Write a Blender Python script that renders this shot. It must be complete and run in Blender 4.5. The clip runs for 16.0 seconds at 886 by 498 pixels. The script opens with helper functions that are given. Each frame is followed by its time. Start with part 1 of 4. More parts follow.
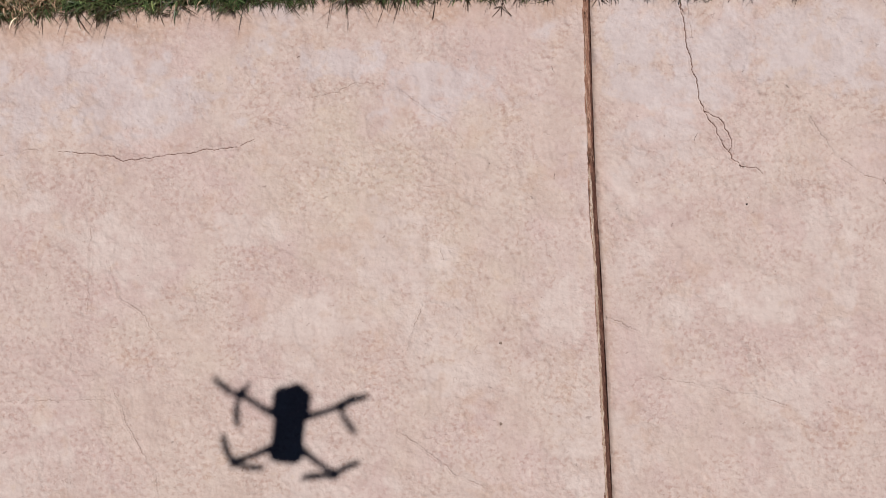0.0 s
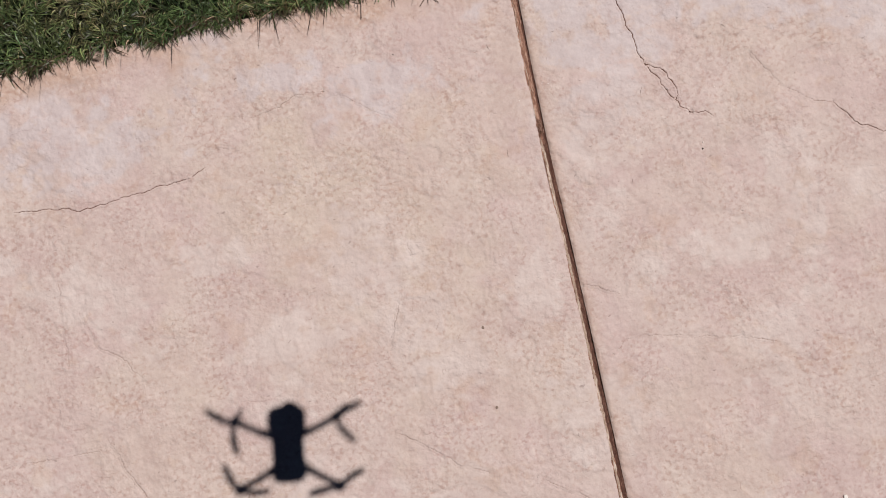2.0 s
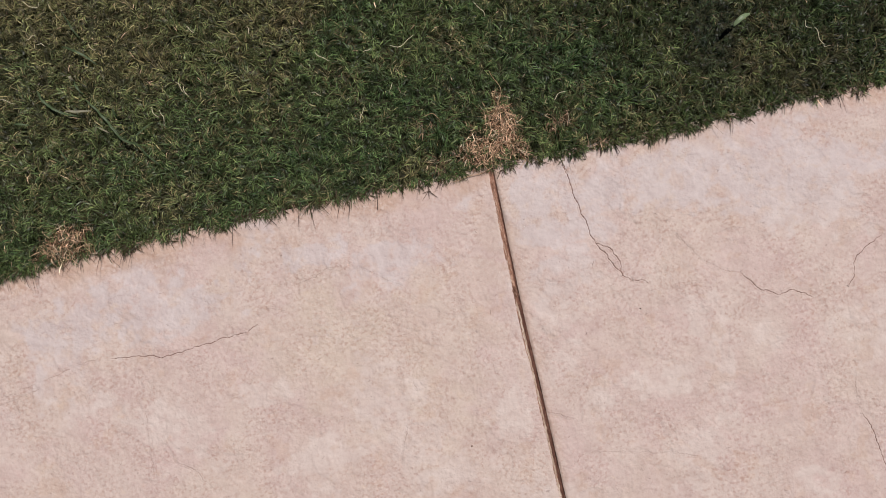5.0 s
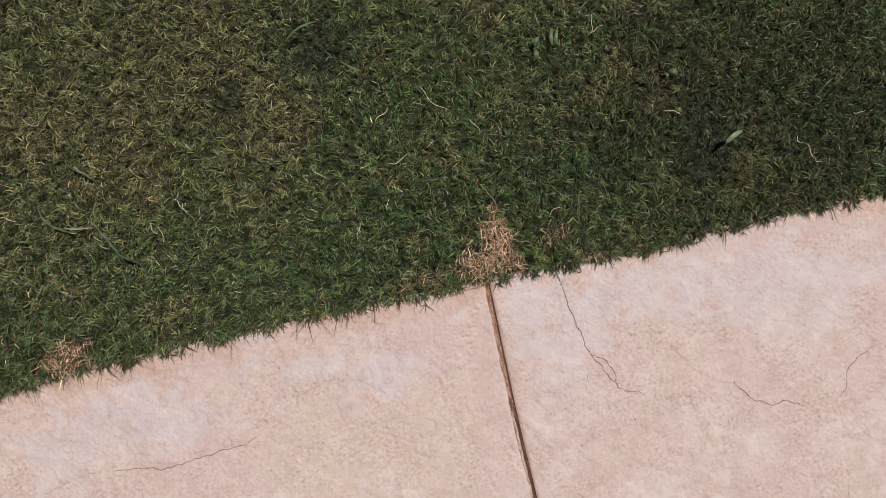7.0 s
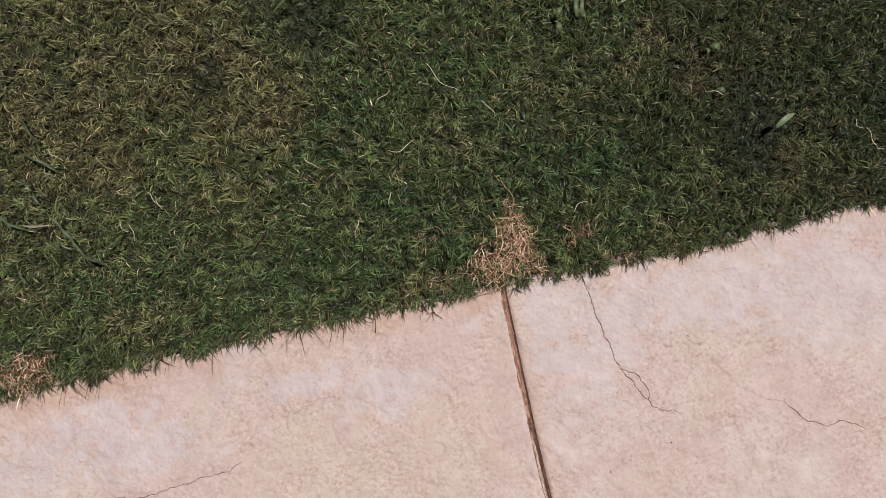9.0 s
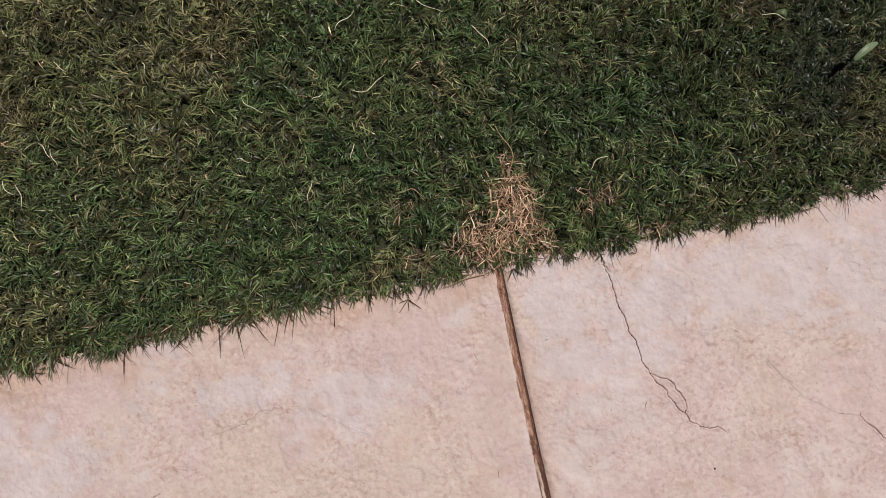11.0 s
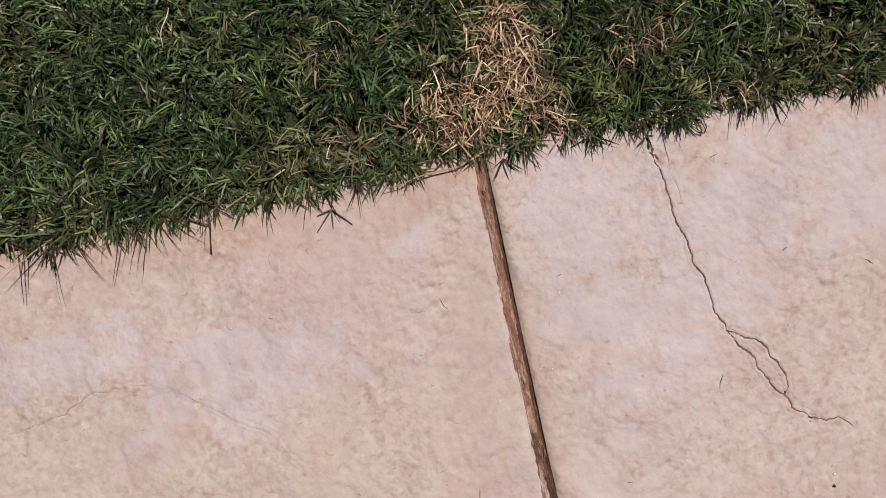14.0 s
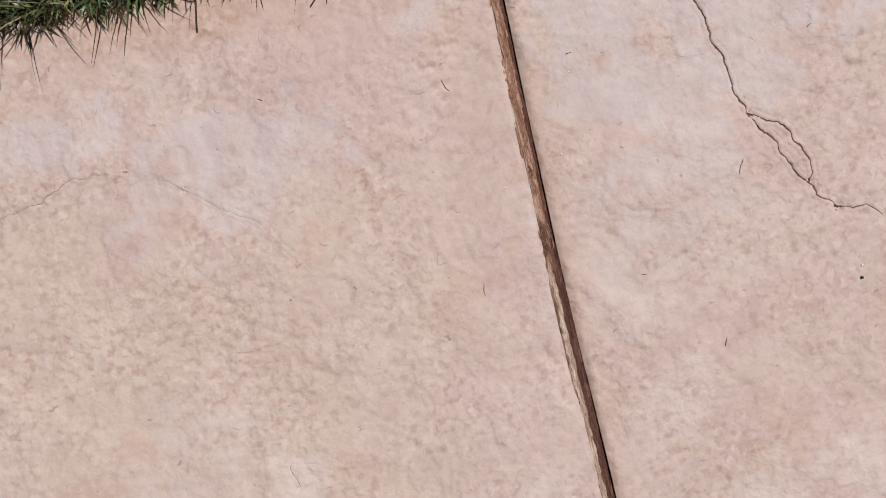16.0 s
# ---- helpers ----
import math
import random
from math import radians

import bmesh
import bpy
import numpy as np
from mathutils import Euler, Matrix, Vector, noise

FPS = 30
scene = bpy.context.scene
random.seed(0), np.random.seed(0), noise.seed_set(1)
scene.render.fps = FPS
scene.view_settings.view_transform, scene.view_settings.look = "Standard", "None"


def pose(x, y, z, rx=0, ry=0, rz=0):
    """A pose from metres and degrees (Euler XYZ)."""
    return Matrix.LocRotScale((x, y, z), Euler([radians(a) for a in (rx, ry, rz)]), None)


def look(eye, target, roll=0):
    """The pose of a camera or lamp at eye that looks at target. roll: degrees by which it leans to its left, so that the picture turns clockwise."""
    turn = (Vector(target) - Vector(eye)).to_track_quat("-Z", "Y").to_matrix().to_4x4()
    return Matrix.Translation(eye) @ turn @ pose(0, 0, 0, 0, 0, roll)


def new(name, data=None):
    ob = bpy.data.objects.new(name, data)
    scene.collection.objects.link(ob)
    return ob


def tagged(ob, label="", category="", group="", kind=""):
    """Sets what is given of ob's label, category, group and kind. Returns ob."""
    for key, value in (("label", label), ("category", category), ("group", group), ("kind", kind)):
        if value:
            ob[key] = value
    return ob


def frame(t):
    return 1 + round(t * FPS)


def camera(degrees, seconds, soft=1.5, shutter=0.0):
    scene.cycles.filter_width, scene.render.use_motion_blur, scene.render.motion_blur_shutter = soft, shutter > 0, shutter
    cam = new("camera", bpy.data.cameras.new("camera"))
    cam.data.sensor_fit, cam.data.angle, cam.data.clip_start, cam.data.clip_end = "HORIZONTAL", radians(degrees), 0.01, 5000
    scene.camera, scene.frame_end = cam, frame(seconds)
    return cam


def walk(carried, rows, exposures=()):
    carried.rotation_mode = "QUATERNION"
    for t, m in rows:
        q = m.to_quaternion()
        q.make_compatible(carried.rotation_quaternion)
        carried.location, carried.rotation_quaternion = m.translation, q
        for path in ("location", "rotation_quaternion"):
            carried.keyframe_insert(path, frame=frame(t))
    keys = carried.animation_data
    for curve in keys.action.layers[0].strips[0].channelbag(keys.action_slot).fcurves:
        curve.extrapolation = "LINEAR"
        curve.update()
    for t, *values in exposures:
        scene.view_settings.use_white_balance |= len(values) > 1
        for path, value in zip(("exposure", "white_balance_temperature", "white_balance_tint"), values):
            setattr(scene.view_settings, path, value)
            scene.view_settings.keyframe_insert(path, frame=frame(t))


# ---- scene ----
# camera: a drone's gimbal that looks straight down; x along the lawn's edge, y into the lawn
cam = camera(73.0, 16.0, soft=0.97)
ROWS = [
    (0, -0.3723, -0.5963, 1.4392, -2.41),
    (0.5, -0.3126, -0.5702, 1.4371, -5.37),
    (1, -0.2724, -0.5762, 1.4381, -6.60),
    (1.5, -0.2983, -0.5881, 1.4392, -10.06),
    (2, -0.2975, -0.6238, 1.4356, -12.12),
    (2.5, -0.3085, -0.6430, 1.5145, -12.22),
    (3, -0.3071, -0.6327, 1.7591, -12.24),
    (3.5, -0.2944, -0.6087, 1.8640, -12.20),
    (4, -0.2764, -0.6001, 1.8786, -12.21),
    (4.5, -0.2584, -0.4763, 1.8713, -12.26),
    (5, -0.2009, -0.2071, 1.8695, -12.25),
    (5.2, -0.1680, -0.0790, 1.8720, -12.27),
    (5.7, -0.1300, 0.1000, 1.8800, -12.33),
    (6.3, -0.1150, 0.1360, 1.8870, -12.42),
    (7.3, -0.1140, 0.1370, 1.8890, -12.50),
    (7.5, -0.1190, 0.1356, 1.8880, -12.52),
    (8, -0.1230, 0.1187, 1.8700, -12.51),
    (8.5, -0.1309, 0.1285, 1.7795, -12.53),
    (8.7, -0.1360, 0.1380, 1.7335, -12.53),
    (9.5, -0.1420, 0.1440, 1.5430, -12.48),
    (10.2, -0.1420, 0.1240, 1.3830, -12.42),
    (10.8, -0.1301, 0.0859, 1.2936, -12.36),
    (11, -0.1099, 0.0687, 1.2918, -12.37),
    (11.5, -0.0650, 0.0182, 1.2957, -12.42),
    (12, -0.0723, -0.0520, 1.2974, -12.40),
    (12.5, -0.0959, -0.1129, 1.2739, -12.38),
    (13, -0.0886, -0.1210, 1.0958, -12.41),
    (13.5, -0.0833, -0.1059, 0.9232, -12.46),
    (14, -0.0748, -0.1031, 0.7904, -12.47),
    (14.5, -0.0701, -0.1084, 0.7530, -12.49),
    (15, -0.0895, -0.1745, 0.7552, -12.50),
    (15.5, -0.1257, -0.3143, 0.7463, -12.55),
    (16, -0.1362, -0.3722, 0.7410, -12.56),
]
EXPOSURES = [(0, -0.08), (4.5, -0.09), (7.5, -0.02), (8.7, -0.02), (11, -0.09), (14, -0.12), (16, -0.12)]
walk(cam, [(t, pose(x, y, z, 0, 0, turn)) for t, x, y, z, turn in ROWS], EXPOSURES)

# ---- light: a high, clear sun and its sky ----
SUN = Vector((0.312, 0.234, 1.0)).normalized()
world = bpy.data.worlds.new("sky")
scene.world = world
world.use_nodes = True
sky = world.node_tree.nodes.new("ShaderNodeTexSky")
sky.sky_type = "NISHITA"
sky.sun_disc = False
sky.altitude, sky.air_density, sky.dust_density, sky.ozone_density = 2500, 0.18, 0.25, 0.0
sky.sun_elevation = math.asin(SUN.z)
sky.sun_rotation = math.atan2(SUN.x, SUN.y)
background = world.node_tree.nodes["Background"]
background.inputs["Strength"].default_value = 0.05
world.node_tree.links.new(sky.outputs[0], background.inputs["Color"])
sun_data = bpy.data.lights.new("sun", "SUN")
sun_data.energy = 5.0
sun_data.angle = radians(0.53)
sun_data.color = (1.0, 0.958, 0.938)
sun = new("sun", sun_data)
sun.matrix_world = look(SUN * 30, (0, 0, 0))

# ---- materials ----


def material(name, rough=0.8):
    m = bpy.data.materials.new(name)
    m.use_nodes = True
    shader = m.node_tree.nodes["Principled BSDF"]
    shader.inputs["Roughness"].default_value = rough
    shader.inputs["Specular IOR Level"].default_value = 0.3
    return m, m.node_tree.nodes, m.node_tree.links, shader


def where(nodes, links, stretch=(1, 1, 1)):
    geo = nodes.new("ShaderNodeNewGeometry")
    mapping = nodes.new("ShaderNodeMapping")
    mapping.inputs["Scale"].default_value = stretch
    links.new(geo.outputs["Position"], mapping.inputs["Vector"])
    return mapping.outputs[0]


def noise_tex(nodes, links, vector, scale, detail=4.0, rough=0.55, distort=0.0):
    n = nodes.new("ShaderNodeTexNoise")
    n.inputs["Scale"].default_value = scale
    n.inputs["Detail"].default_value = detail
    n.inputs["Roughness"].default_value = rough
    n.inputs["Distortion"].default_value = distort
    links.new(vector, n.inputs["Vector"])
    return n.outputs["Fac"]


def span(nodes, links, value, lo, hi, to_lo=0.0, to_hi=1.0):
    r = nodes.new("ShaderNodeMapRange")
    for i, v in enumerate((lo, hi, to_lo, to_hi)):
        r.inputs[i + 1].default_value = v
    links.new(value, r.inputs[0])
    return r.outputs[0]


def mixed(nodes, links, fac, a, b, blend="MIX"):
    m = nodes.new("ShaderNodeMix")
    m.data_type, m.blend_type = "RGBA", blend
    for socket, v in ((m.inputs[0], fac), (m.inputs[6], a), (m.inputs[7], b)):
        if isinstance(v, (tuple, float, int)):
            socket.default_value = (*v, 1) if isinstance(v, tuple) else v
        else:
            links.new(v, socket)
    return m.outputs[2]


def maths(nodes, links, op, a, b):
    m = nodes.new("ShaderNodeMath")
    m.operation = op
    for i, v in enumerate((a, b)):
        if isinstance(v, (float, int)):
            m.inputs[i].default_value = v
        else:
            links.new(v, m.inputs[i])
    return m.outputs[0]


def bumped(nodes, links, shader, height, distance, strength=1.0):
    b = nodes.new("ShaderNodeBump")
    b.inputs["Distance"].default_value = distance
    b.inputs["Strength"].default_value = strength
    links.new(height, b.inputs["Height"])
    links.new(b.outputs[0], shader.inputs["Normal"])


def warped(nodes, links, vector, scale, amount):
    """The place, pushed about by a noise, so that patches have torn outlines."""
    n = nodes.new("ShaderNodeTexNoise")
    n.inputs["Scale"].default_value, n.inputs["Detail"].default_value = scale, 3.0
    links.new(vector, n.inputs["Vector"])
    centred = nodes.new("ShaderNodeVectorMath")
    centred.operation = "SUBTRACT"
    centred.inputs[1].default_value = (0.5, 0.5, 0.5)
    links.new(n.outputs["Color"], centred.inputs[0])
    push = nodes.new("ShaderNodeVectorMath")
    push.operation = "MULTIPLY_ADD"
    push.inputs[1].default_value = (amount, amount, amount)
    links.new(centred.outputs[0], push.inputs[0])
    links.new(vector, push.inputs[2])
    return push.outputs[0]


def thin_line(nodes, links, value, width):
    """1 along the middle level of a noise, 0 beside it."""
    gap = maths(nodes, links, "ABSOLUTE", maths(nodes, links, "SUBTRACT", value, 0.5), 0.0)
    return span(nodes, links, gap, 0.0, width, 1.0, 0.0)


def concrete_material():
    m, nodes, links, shader = material("stamped_concrete", 0.78)
    at = where(nodes, links)
    torn = warped(nodes, links, at, 18, 0.035)
    curl = warped(nodes, links, at, 60, 0.007)
    tone = nodes.new("ShaderNodeAttribute")
    tone.attribute_name = "tone"
    parts = nodes.new("ShaderNodeSeparateColor")
    links.new(tone.outputs["Color"], parts.inputs[0])
    pale, tan, rust = parts.outputs
    fray = span(nodes, links, noise_tex(nodes, links, curl, 26, 4, 0.6), 0.3, 0.7, -0.42, 0.42)
    pale = span(nodes, links, maths(nodes, links, "ADD", pale, fray), 0.20, 0.72)
    col = mixed(nodes, links, span(nodes, links, noise_tex(nodes, links, torn, 5.5, 5, 0.6, 0.4), 0.38, 0.62), CONCRETE_PINK, CONCRETE_SAND)
    col = mixed(nodes, links, tan, col, CONCRETE_TAN)
    parted = nodes.new("ShaderNodeSeparateXYZ")
    links.new(torn, parted.inputs[0])
    bleached = mixed(nodes, links, span(nodes, links, parted.outputs["Y"], -0.50, -0.24), CONCRETE_CREAM, CONCRETE_GREY)
    col = mixed(nodes, links, maths(nodes, links, "MULTIPLY", pale, 0.85), col, bleached)
    col = mixed(nodes, links, rust, col, CONCRETE_RUST)
    # broad and middling blotches of release powder, worn through in places
    broad = span(nodes, links, noise_tex(nodes, links, torn, 9, 6, 0.66), 0.34, 0.66)
    col = mixed(nodes, links, 1.0, col, mixed(nodes, links, broad, (0.935, 0.905, 0.895), (1.045, 1.050, 1.050)), "MULTIPLY")
    middling = span(nodes, links, noise_tex(nodes, links, curl, 30, 5, 0.62), 0.36, 0.64)
    col = mixed(nodes, links, 1.0, col, mixed(nodes, links, middling, (0.945, 0.925, 0.92), (1.035, 1.035, 1.03)), "MULTIPLY")
    busy = span(nodes, links, noise_tex(nodes, links, torn, 6, 5, 0.62), 0.42, 0.58, 0.30, 1.0)
    busy = maths(nodes, links, "MULTIPLY", busy, maths(nodes, links, "SUBTRACT", 1.0, maths(nodes, links, "MULTIPLY", pale, 0.70)))
    # mauve smudges in the dents, chalky crests between them
    smudge = span(nodes, links, noise_tex(nodes, links, curl, 92, 1.5, 0.5, 0.1), 0.50, 0.66)
    col = mixed(nodes, links, maths(nodes, links, "MULTIPLY", smudge, maths(nodes, links, "MULTIPLY", busy, 0.95)), col, (0.84, 0.765, 0.742), "MULTIPLY")
    chalk = span(nodes, links, noise_tex(nodes, links, curl, 88, 1.5, 0.5, 0.1), 0.52, 0.66)
    col = mixed(nodes, links, maths(nodes, links, "MULTIPLY", chalk, maths(nodes, links, "MULTIPLY", busy, 0.55)), col, (0.520, 0.428, 0.388))
    ochre = span(nodes, links, noise_tex(nodes, links, torn, 22, 4, 0.6), 0.62, 0.74)
    col = mixed(nodes, links, maths(nodes, links, "MULTIPLY", ochre, 0.35), col, (0.46, 0.345, 0.265))
    # wavering seams where the stamp left ledges, and short curved nicks
    seam = thin_line(nodes, links, noise_tex(nodes, links, warped(nodes, links, where(nodes, links, (0.62, 1.25, 1.0)), 20, 0.03), 5.0, 4, 0.55), 0.016)
    seam = maths(nodes, links, "MULTIPLY", seam, span(nodes, links, noise_tex(nodes, links, at, 7, 3, 0.6), 0.50, 0.60))
    col = mixed(nodes, links, maths(nodes, links, "MULTIPLY", seam, 0.32), col, (0.80, 0.715, 0.68), "MULTIPLY")
    nick = thin_line(nodes, links, noise_tex(nodes, links, at, 34, 1.5, 0.5, 0.2), 0.022)
    nick = maths(nodes, links, "MULTIPLY", nick, span(nodes, links, noise_tex(nodes, links, at, 38, 2, 0.5), 0.62, 0.72))
    # The thin shadow in each nick is put into the colour here.
    col = mixed(nodes, links, maths(nodes, links, "MULTIPLY", nick, 0.60), col, (0.66, 0.565, 0.52), "MULTIPLY")
    grain = span(nodes, links, noise_tex(nodes, links, at, 420, 3, 0.6), 0.3, 0.7, 0.94, 1.05)
    tint = nodes.new("ShaderNodeCombineColor")
    for i in range(3):
        links.new(grain, tint.inputs[i])
    col = mixed(nodes, links, 1.0, col, tint.outputs[0], "MULTIPLY")
    fleck = span(nodes, links, noise_tex(nodes, links, where(nodes, links, (1.0, 1.6, 1.0)), 62, 2, 0.5, 0.6), 0.715, 0.76)
    col = mixed(nodes, links, maths(nodes, links, "MULTIPLY", fleck, 0.45), col, (0.16, 0.115, 0.10))
    links.new(col, shader.inputs["Base Color"])
    rough = span(nodes, links, noise_tex(nodes, links, at, 60, 3), 0.3, 0.7, 0.66, 0.86)
    links.new(rough, shader.inputs["Roughness"])
    # scaly dents, strong in some parts and worn smooth in others
    scales = noise_tex(nodes, links, curl, 78, 1.5, 0.45, 0.1)
    dents = span(nodes, links, noise_tex(nodes, links, at, 105, 1, 0.5, 0.2), 0.28, 0.58)
    height = maths(nodes, links, "ADD", maths(nodes, links, "MULTIPLY", scales, 1.5), maths(nodes, links, "MULTIPLY", dents, 0.35))
    worn = span(nodes, links, noise_tex(nodes, links, at, 7, 3, 0.5), 0.38, 0.62, 0.35, 1.0)
    height = maths(nodes, links, "MULTIPLY", height, worn)
    height = maths(nodes, links, "ADD", height, maths(nodes, links, "MULTIPLY", noise_tex(nodes, links, at, 24, 2.5, 0.5), 1.6))
    height = maths(nodes, links, "SUBTRACT", height, maths(nodes, links, "MULTIPLY", maths(nodes, links, "ADD", nick, seam), 0.22))
    height = maths(nodes, links, "ADD", height, maths(nodes, links, "MULTIPLY", noise_tex(nodes, links, at, 480, 3, 0.6), 0.09))
    bumped(nodes, links, shader, height, 0.0018, 1.0)
    return m


def dirt_material(name, a, b, scale=220):
    m, nodes, links, shader = material(name, 0.95)
    at = where(nodes, links)
    f = noise_tex(nodes, links, at, scale, 4, 0.65)
    links.new(mixed(nodes, links, span(nodes, links, f, 0.3, 0.7), a, b), shader.inputs["Base Color"])
    bumped(nodes, links, shader, f, 0.002)
    return m


def wood_material(name, dark, brown, pale):
    """Weathered wood whose grain runs along y."""
    m, nodes, links, shader = material(name, 0.85)
    at = where(nodes, links, (1, 0.05, 1))
    at2 = where(nodes, links, (1, 0.16, 1))
    fibre = noise_tex(nodes, links, at, 900, 4, 0.65, 0.6)
    band = noise_tex(nodes, links, at2, 190, 4, 0.65, 0.6)
    knots = noise_tex(nodes, links, where(nodes, links, (1, 0.42, 1)), 230, 4, 0.7, 1.0)
    col = mixed(nodes, links, span(nodes, links, fibre, 0.35, 0.66), dark, brown)
    col = mixed(nodes, links, span(nodes, links, band, 0.50, 0.62), col, pale)
    col = mixed(nodes, links, span(nodes, links, knots, 0.52, 0.64, 0.0, 0.65), col, dark)
    fibre = maths(nodes, links, "ADD", fibre, maths(nodes, links, "MULTIPLY", knots, -1.2))
    links.new(col, shader.inputs["Base Color"])
    bumped(nodes, links, shader, fibre, 0.0022)
    return m


def blade_material(name, rough=0.5, glow=0.20):
    """Grass blades: the colour of each comes from its own tint."""
    m, nodes, links, shader = material(name, rough)
    shader.inputs["Specular IOR Level"].default_value = 0.25
    tint = nodes.new("ShaderNodeAttribute")
    tint.attribute_name = "tint"
    at = where(nodes, links)
    f = span(nodes, links, noise_tex(nodes, links, at, 260, 2), 0.3, 0.7, 0.78, 1.22)
    mul = nodes.new("ShaderNodeVectorMath")
    mul.operation = "SCALE"
    links.new(tint.outputs["Color"], mul.inputs[0])
    links.new(f, mul.inputs["Scale"])
    links.new(mul.outputs[0], shader.inputs["Base Color"])
    thin = nodes.new("ShaderNodeBsdfTranslucent")
    links.new(mul.outputs[0], thin.inputs["Color"])
    both = nodes.new("ShaderNodeMixShader")
    both.inputs[0].default_value = glow
    links.new(shader.outputs[0], both.inputs[1])
    links.new(thin.outputs[0], both.inputs[2])
    links.new(both.outputs[0], nodes["Material Output"].inputs["Surface"])
    return m


def turf_material():
    m, nodes, links, shader = material("turf", 0.95)
    at = where(nodes, links)
    fine = noise_tex(nodes, links, at, 140, 5, 0.7)
    broad = noise_tex(nodes, links, at, 1.7, 5, 0.6)
    col = mixed(nodes, links, span(nodes, links, fine, 0.3, 0.7), (0.019, 0.022, 0.009), (0.054, 0.062, 0.025))
    col = mixed(nodes, links, span(nodes, links, broad, 0.45, 0.7, 0.0, 0.6), col, (0.066, 0.060, 0.028))
    links.new(col, shader.inputs["Base Color"])
    bumped(nodes, links, shader, fine, 0.02)
    return m


def plain_material(name, colour, rough, grain=600, spread=0.2):
    m, nodes, links, shader = material(name, rough)
    f = noise_tex(nodes, links, where(nodes, links), grain, 3)
    low = tuple(c * (1 - spread) for c in colour)
    high = tuple(c * (1 + spread) for c in colour)
    links.new(mixed(nodes, links, f, low, high), shader.inputs["Base Color"])
    bumped(nodes, links, shader, f, 0.0003)
    return m


CONCRETE_PINK = (0.446, 0.345, 0.322)
CONCRETE_SAND = (0.457, 0.370, 0.336)
CONCRETE_TAN = (0.457, 0.372, 0.320)
CONCRETE_GREY = (0.458, 0.397, 0.393)
CONCRETE_CREAM = (0.492, 0.414, 0.384)
CONCRETE_RUST = (0.405, 0.282, 0.215)
concrete = concrete_material()
crack_dark = dirt_material("crack_dirt", (0.090, 0.048, 0.036), (0.215, 0.130, 0.102))
crack_faint = dirt_material("crack_dust", (0.24, 0.165, 0.135), (0.36, 0.265, 0.225))
joint_soil = dirt_material("joint_soil", (0.030, 0.018, 0.012), (0.090, 0.052, 0.036), 160)
wood = wood_material("weathered_wood", (0.105, 0.050, 0.035), (0.315, 0.145, 0.096), (0.415, 0.240, 0.172))
stained_shaded_wood = wood_material("stained_shaded_wood", (0.048, 0.019, 0.013), (0.130, 0.056, 0.038), (0.175, 0.085, 0.060))
upper_wood = wood_material("greyed_wood", (0.150, 0.068, 0.045), (0.345, 0.180, 0.122), (0.445, 0.280, 0.208))
pale_wood = wood_material("bleached_wood", (0.24, 0.150, 0.105), (0.50, 0.375, 0.295), (0.60, 0.49, 0.41))
grass_blades = blade_material("grass_blades", 0.40, 0.12)
straw_blades = blade_material("straw_blades", 0.65, 0.2)
turf = turf_material()
drone_plastic = plain_material("drone_plastic", (0.055, 0.057, 0.062), 0.5)
drone_black = plain_material("drone_black", (0.018, 0.018, 0.020), 0.4)
lens_glass = plain_material("lens_glass", (0.010, 0.010, 0.014), 0.08, 50, 0.05)
pebble_pale = plain_material("pale_pebble", (0.62, 0.57, 0.52), 0.6)
crumb_brown = plain_material("crumb_brown", (0.20, 0.145, 0.115), 0.9, 500, 0.3)
fibre_brown = plain_material("fibre_brown", (0.120, 0.080, 0.062), 0.7, 500, 0.3)
seed_dark = plain_material("dark_seed", (0.040, 0.026, 0.020), 0.6)

# ---- shared tools ----


def hashed(ix, iy, seed):
    n = (ix.astype(np.int64) * 374761393 + iy.astype(np.int64) * 668265263 + seed * 2147483647) & 0xFFFFFFFF
    n = ((n ^ (n >> 13)) * 1274126177) & 0xFFFFFFFF
    return ((n ^ (n >> 16)) & 0xFFFF) / 65535.0


def wave(x, y, scale, seed=1):
    """Smooth noise from -1 to 1, for whole arrays."""
    x, y = np.asarray(x, float) * scale, np.asarray(y, float) * scale
    ix, iy = np.floor(x), np.floor(y)
    fx, fy = x - ix, y - iy
    total = 0.0
    u, v = fx * fx * fx * (fx * (fx * 6 - 15) + 10), fy * fy * fy * (fy * (fy * 6 - 15) + 10)
    for dx, wx in ((0, 1 - u), (1, u)):
        for dy, wy in ((0, 1 - v), (1, v)):
            a = hashed(ix + dx, iy + dy, seed) * 2 * np.pi
            total = total + wx * wy * (np.cos(a) * (fx - dx) + np.sin(a) * (fy - dy))
    return total * 1.5


def rough_wave(x, y, scale, seed=1, octaves=4, fall=0.5):
    total, size = 0.0, 1.0
    for k in range(octaves):
        total = total + size * wave(x, y, scale * 2**k, seed + 17 * k)
        size *= fall
    return total


def soft_step(v, lo, hi):
    t = np.clip((v - lo) / (hi - lo), 0, 1)
    return t * t * (3 - 2 * t)


def blob(x, y, cx, cy, rx, ry, seed=3, ragged=0.5):
    """A ragged patch: 1 in its middle, 0 outside."""
    d = np.hypot((x - cx) / rx, (y - cy) / ry) + ragged * rough_wave(x, y, 1.2 / max(rx, ry) * 2, seed, 4)
    return 1 - soft_step(d, 0.55, 1.15)


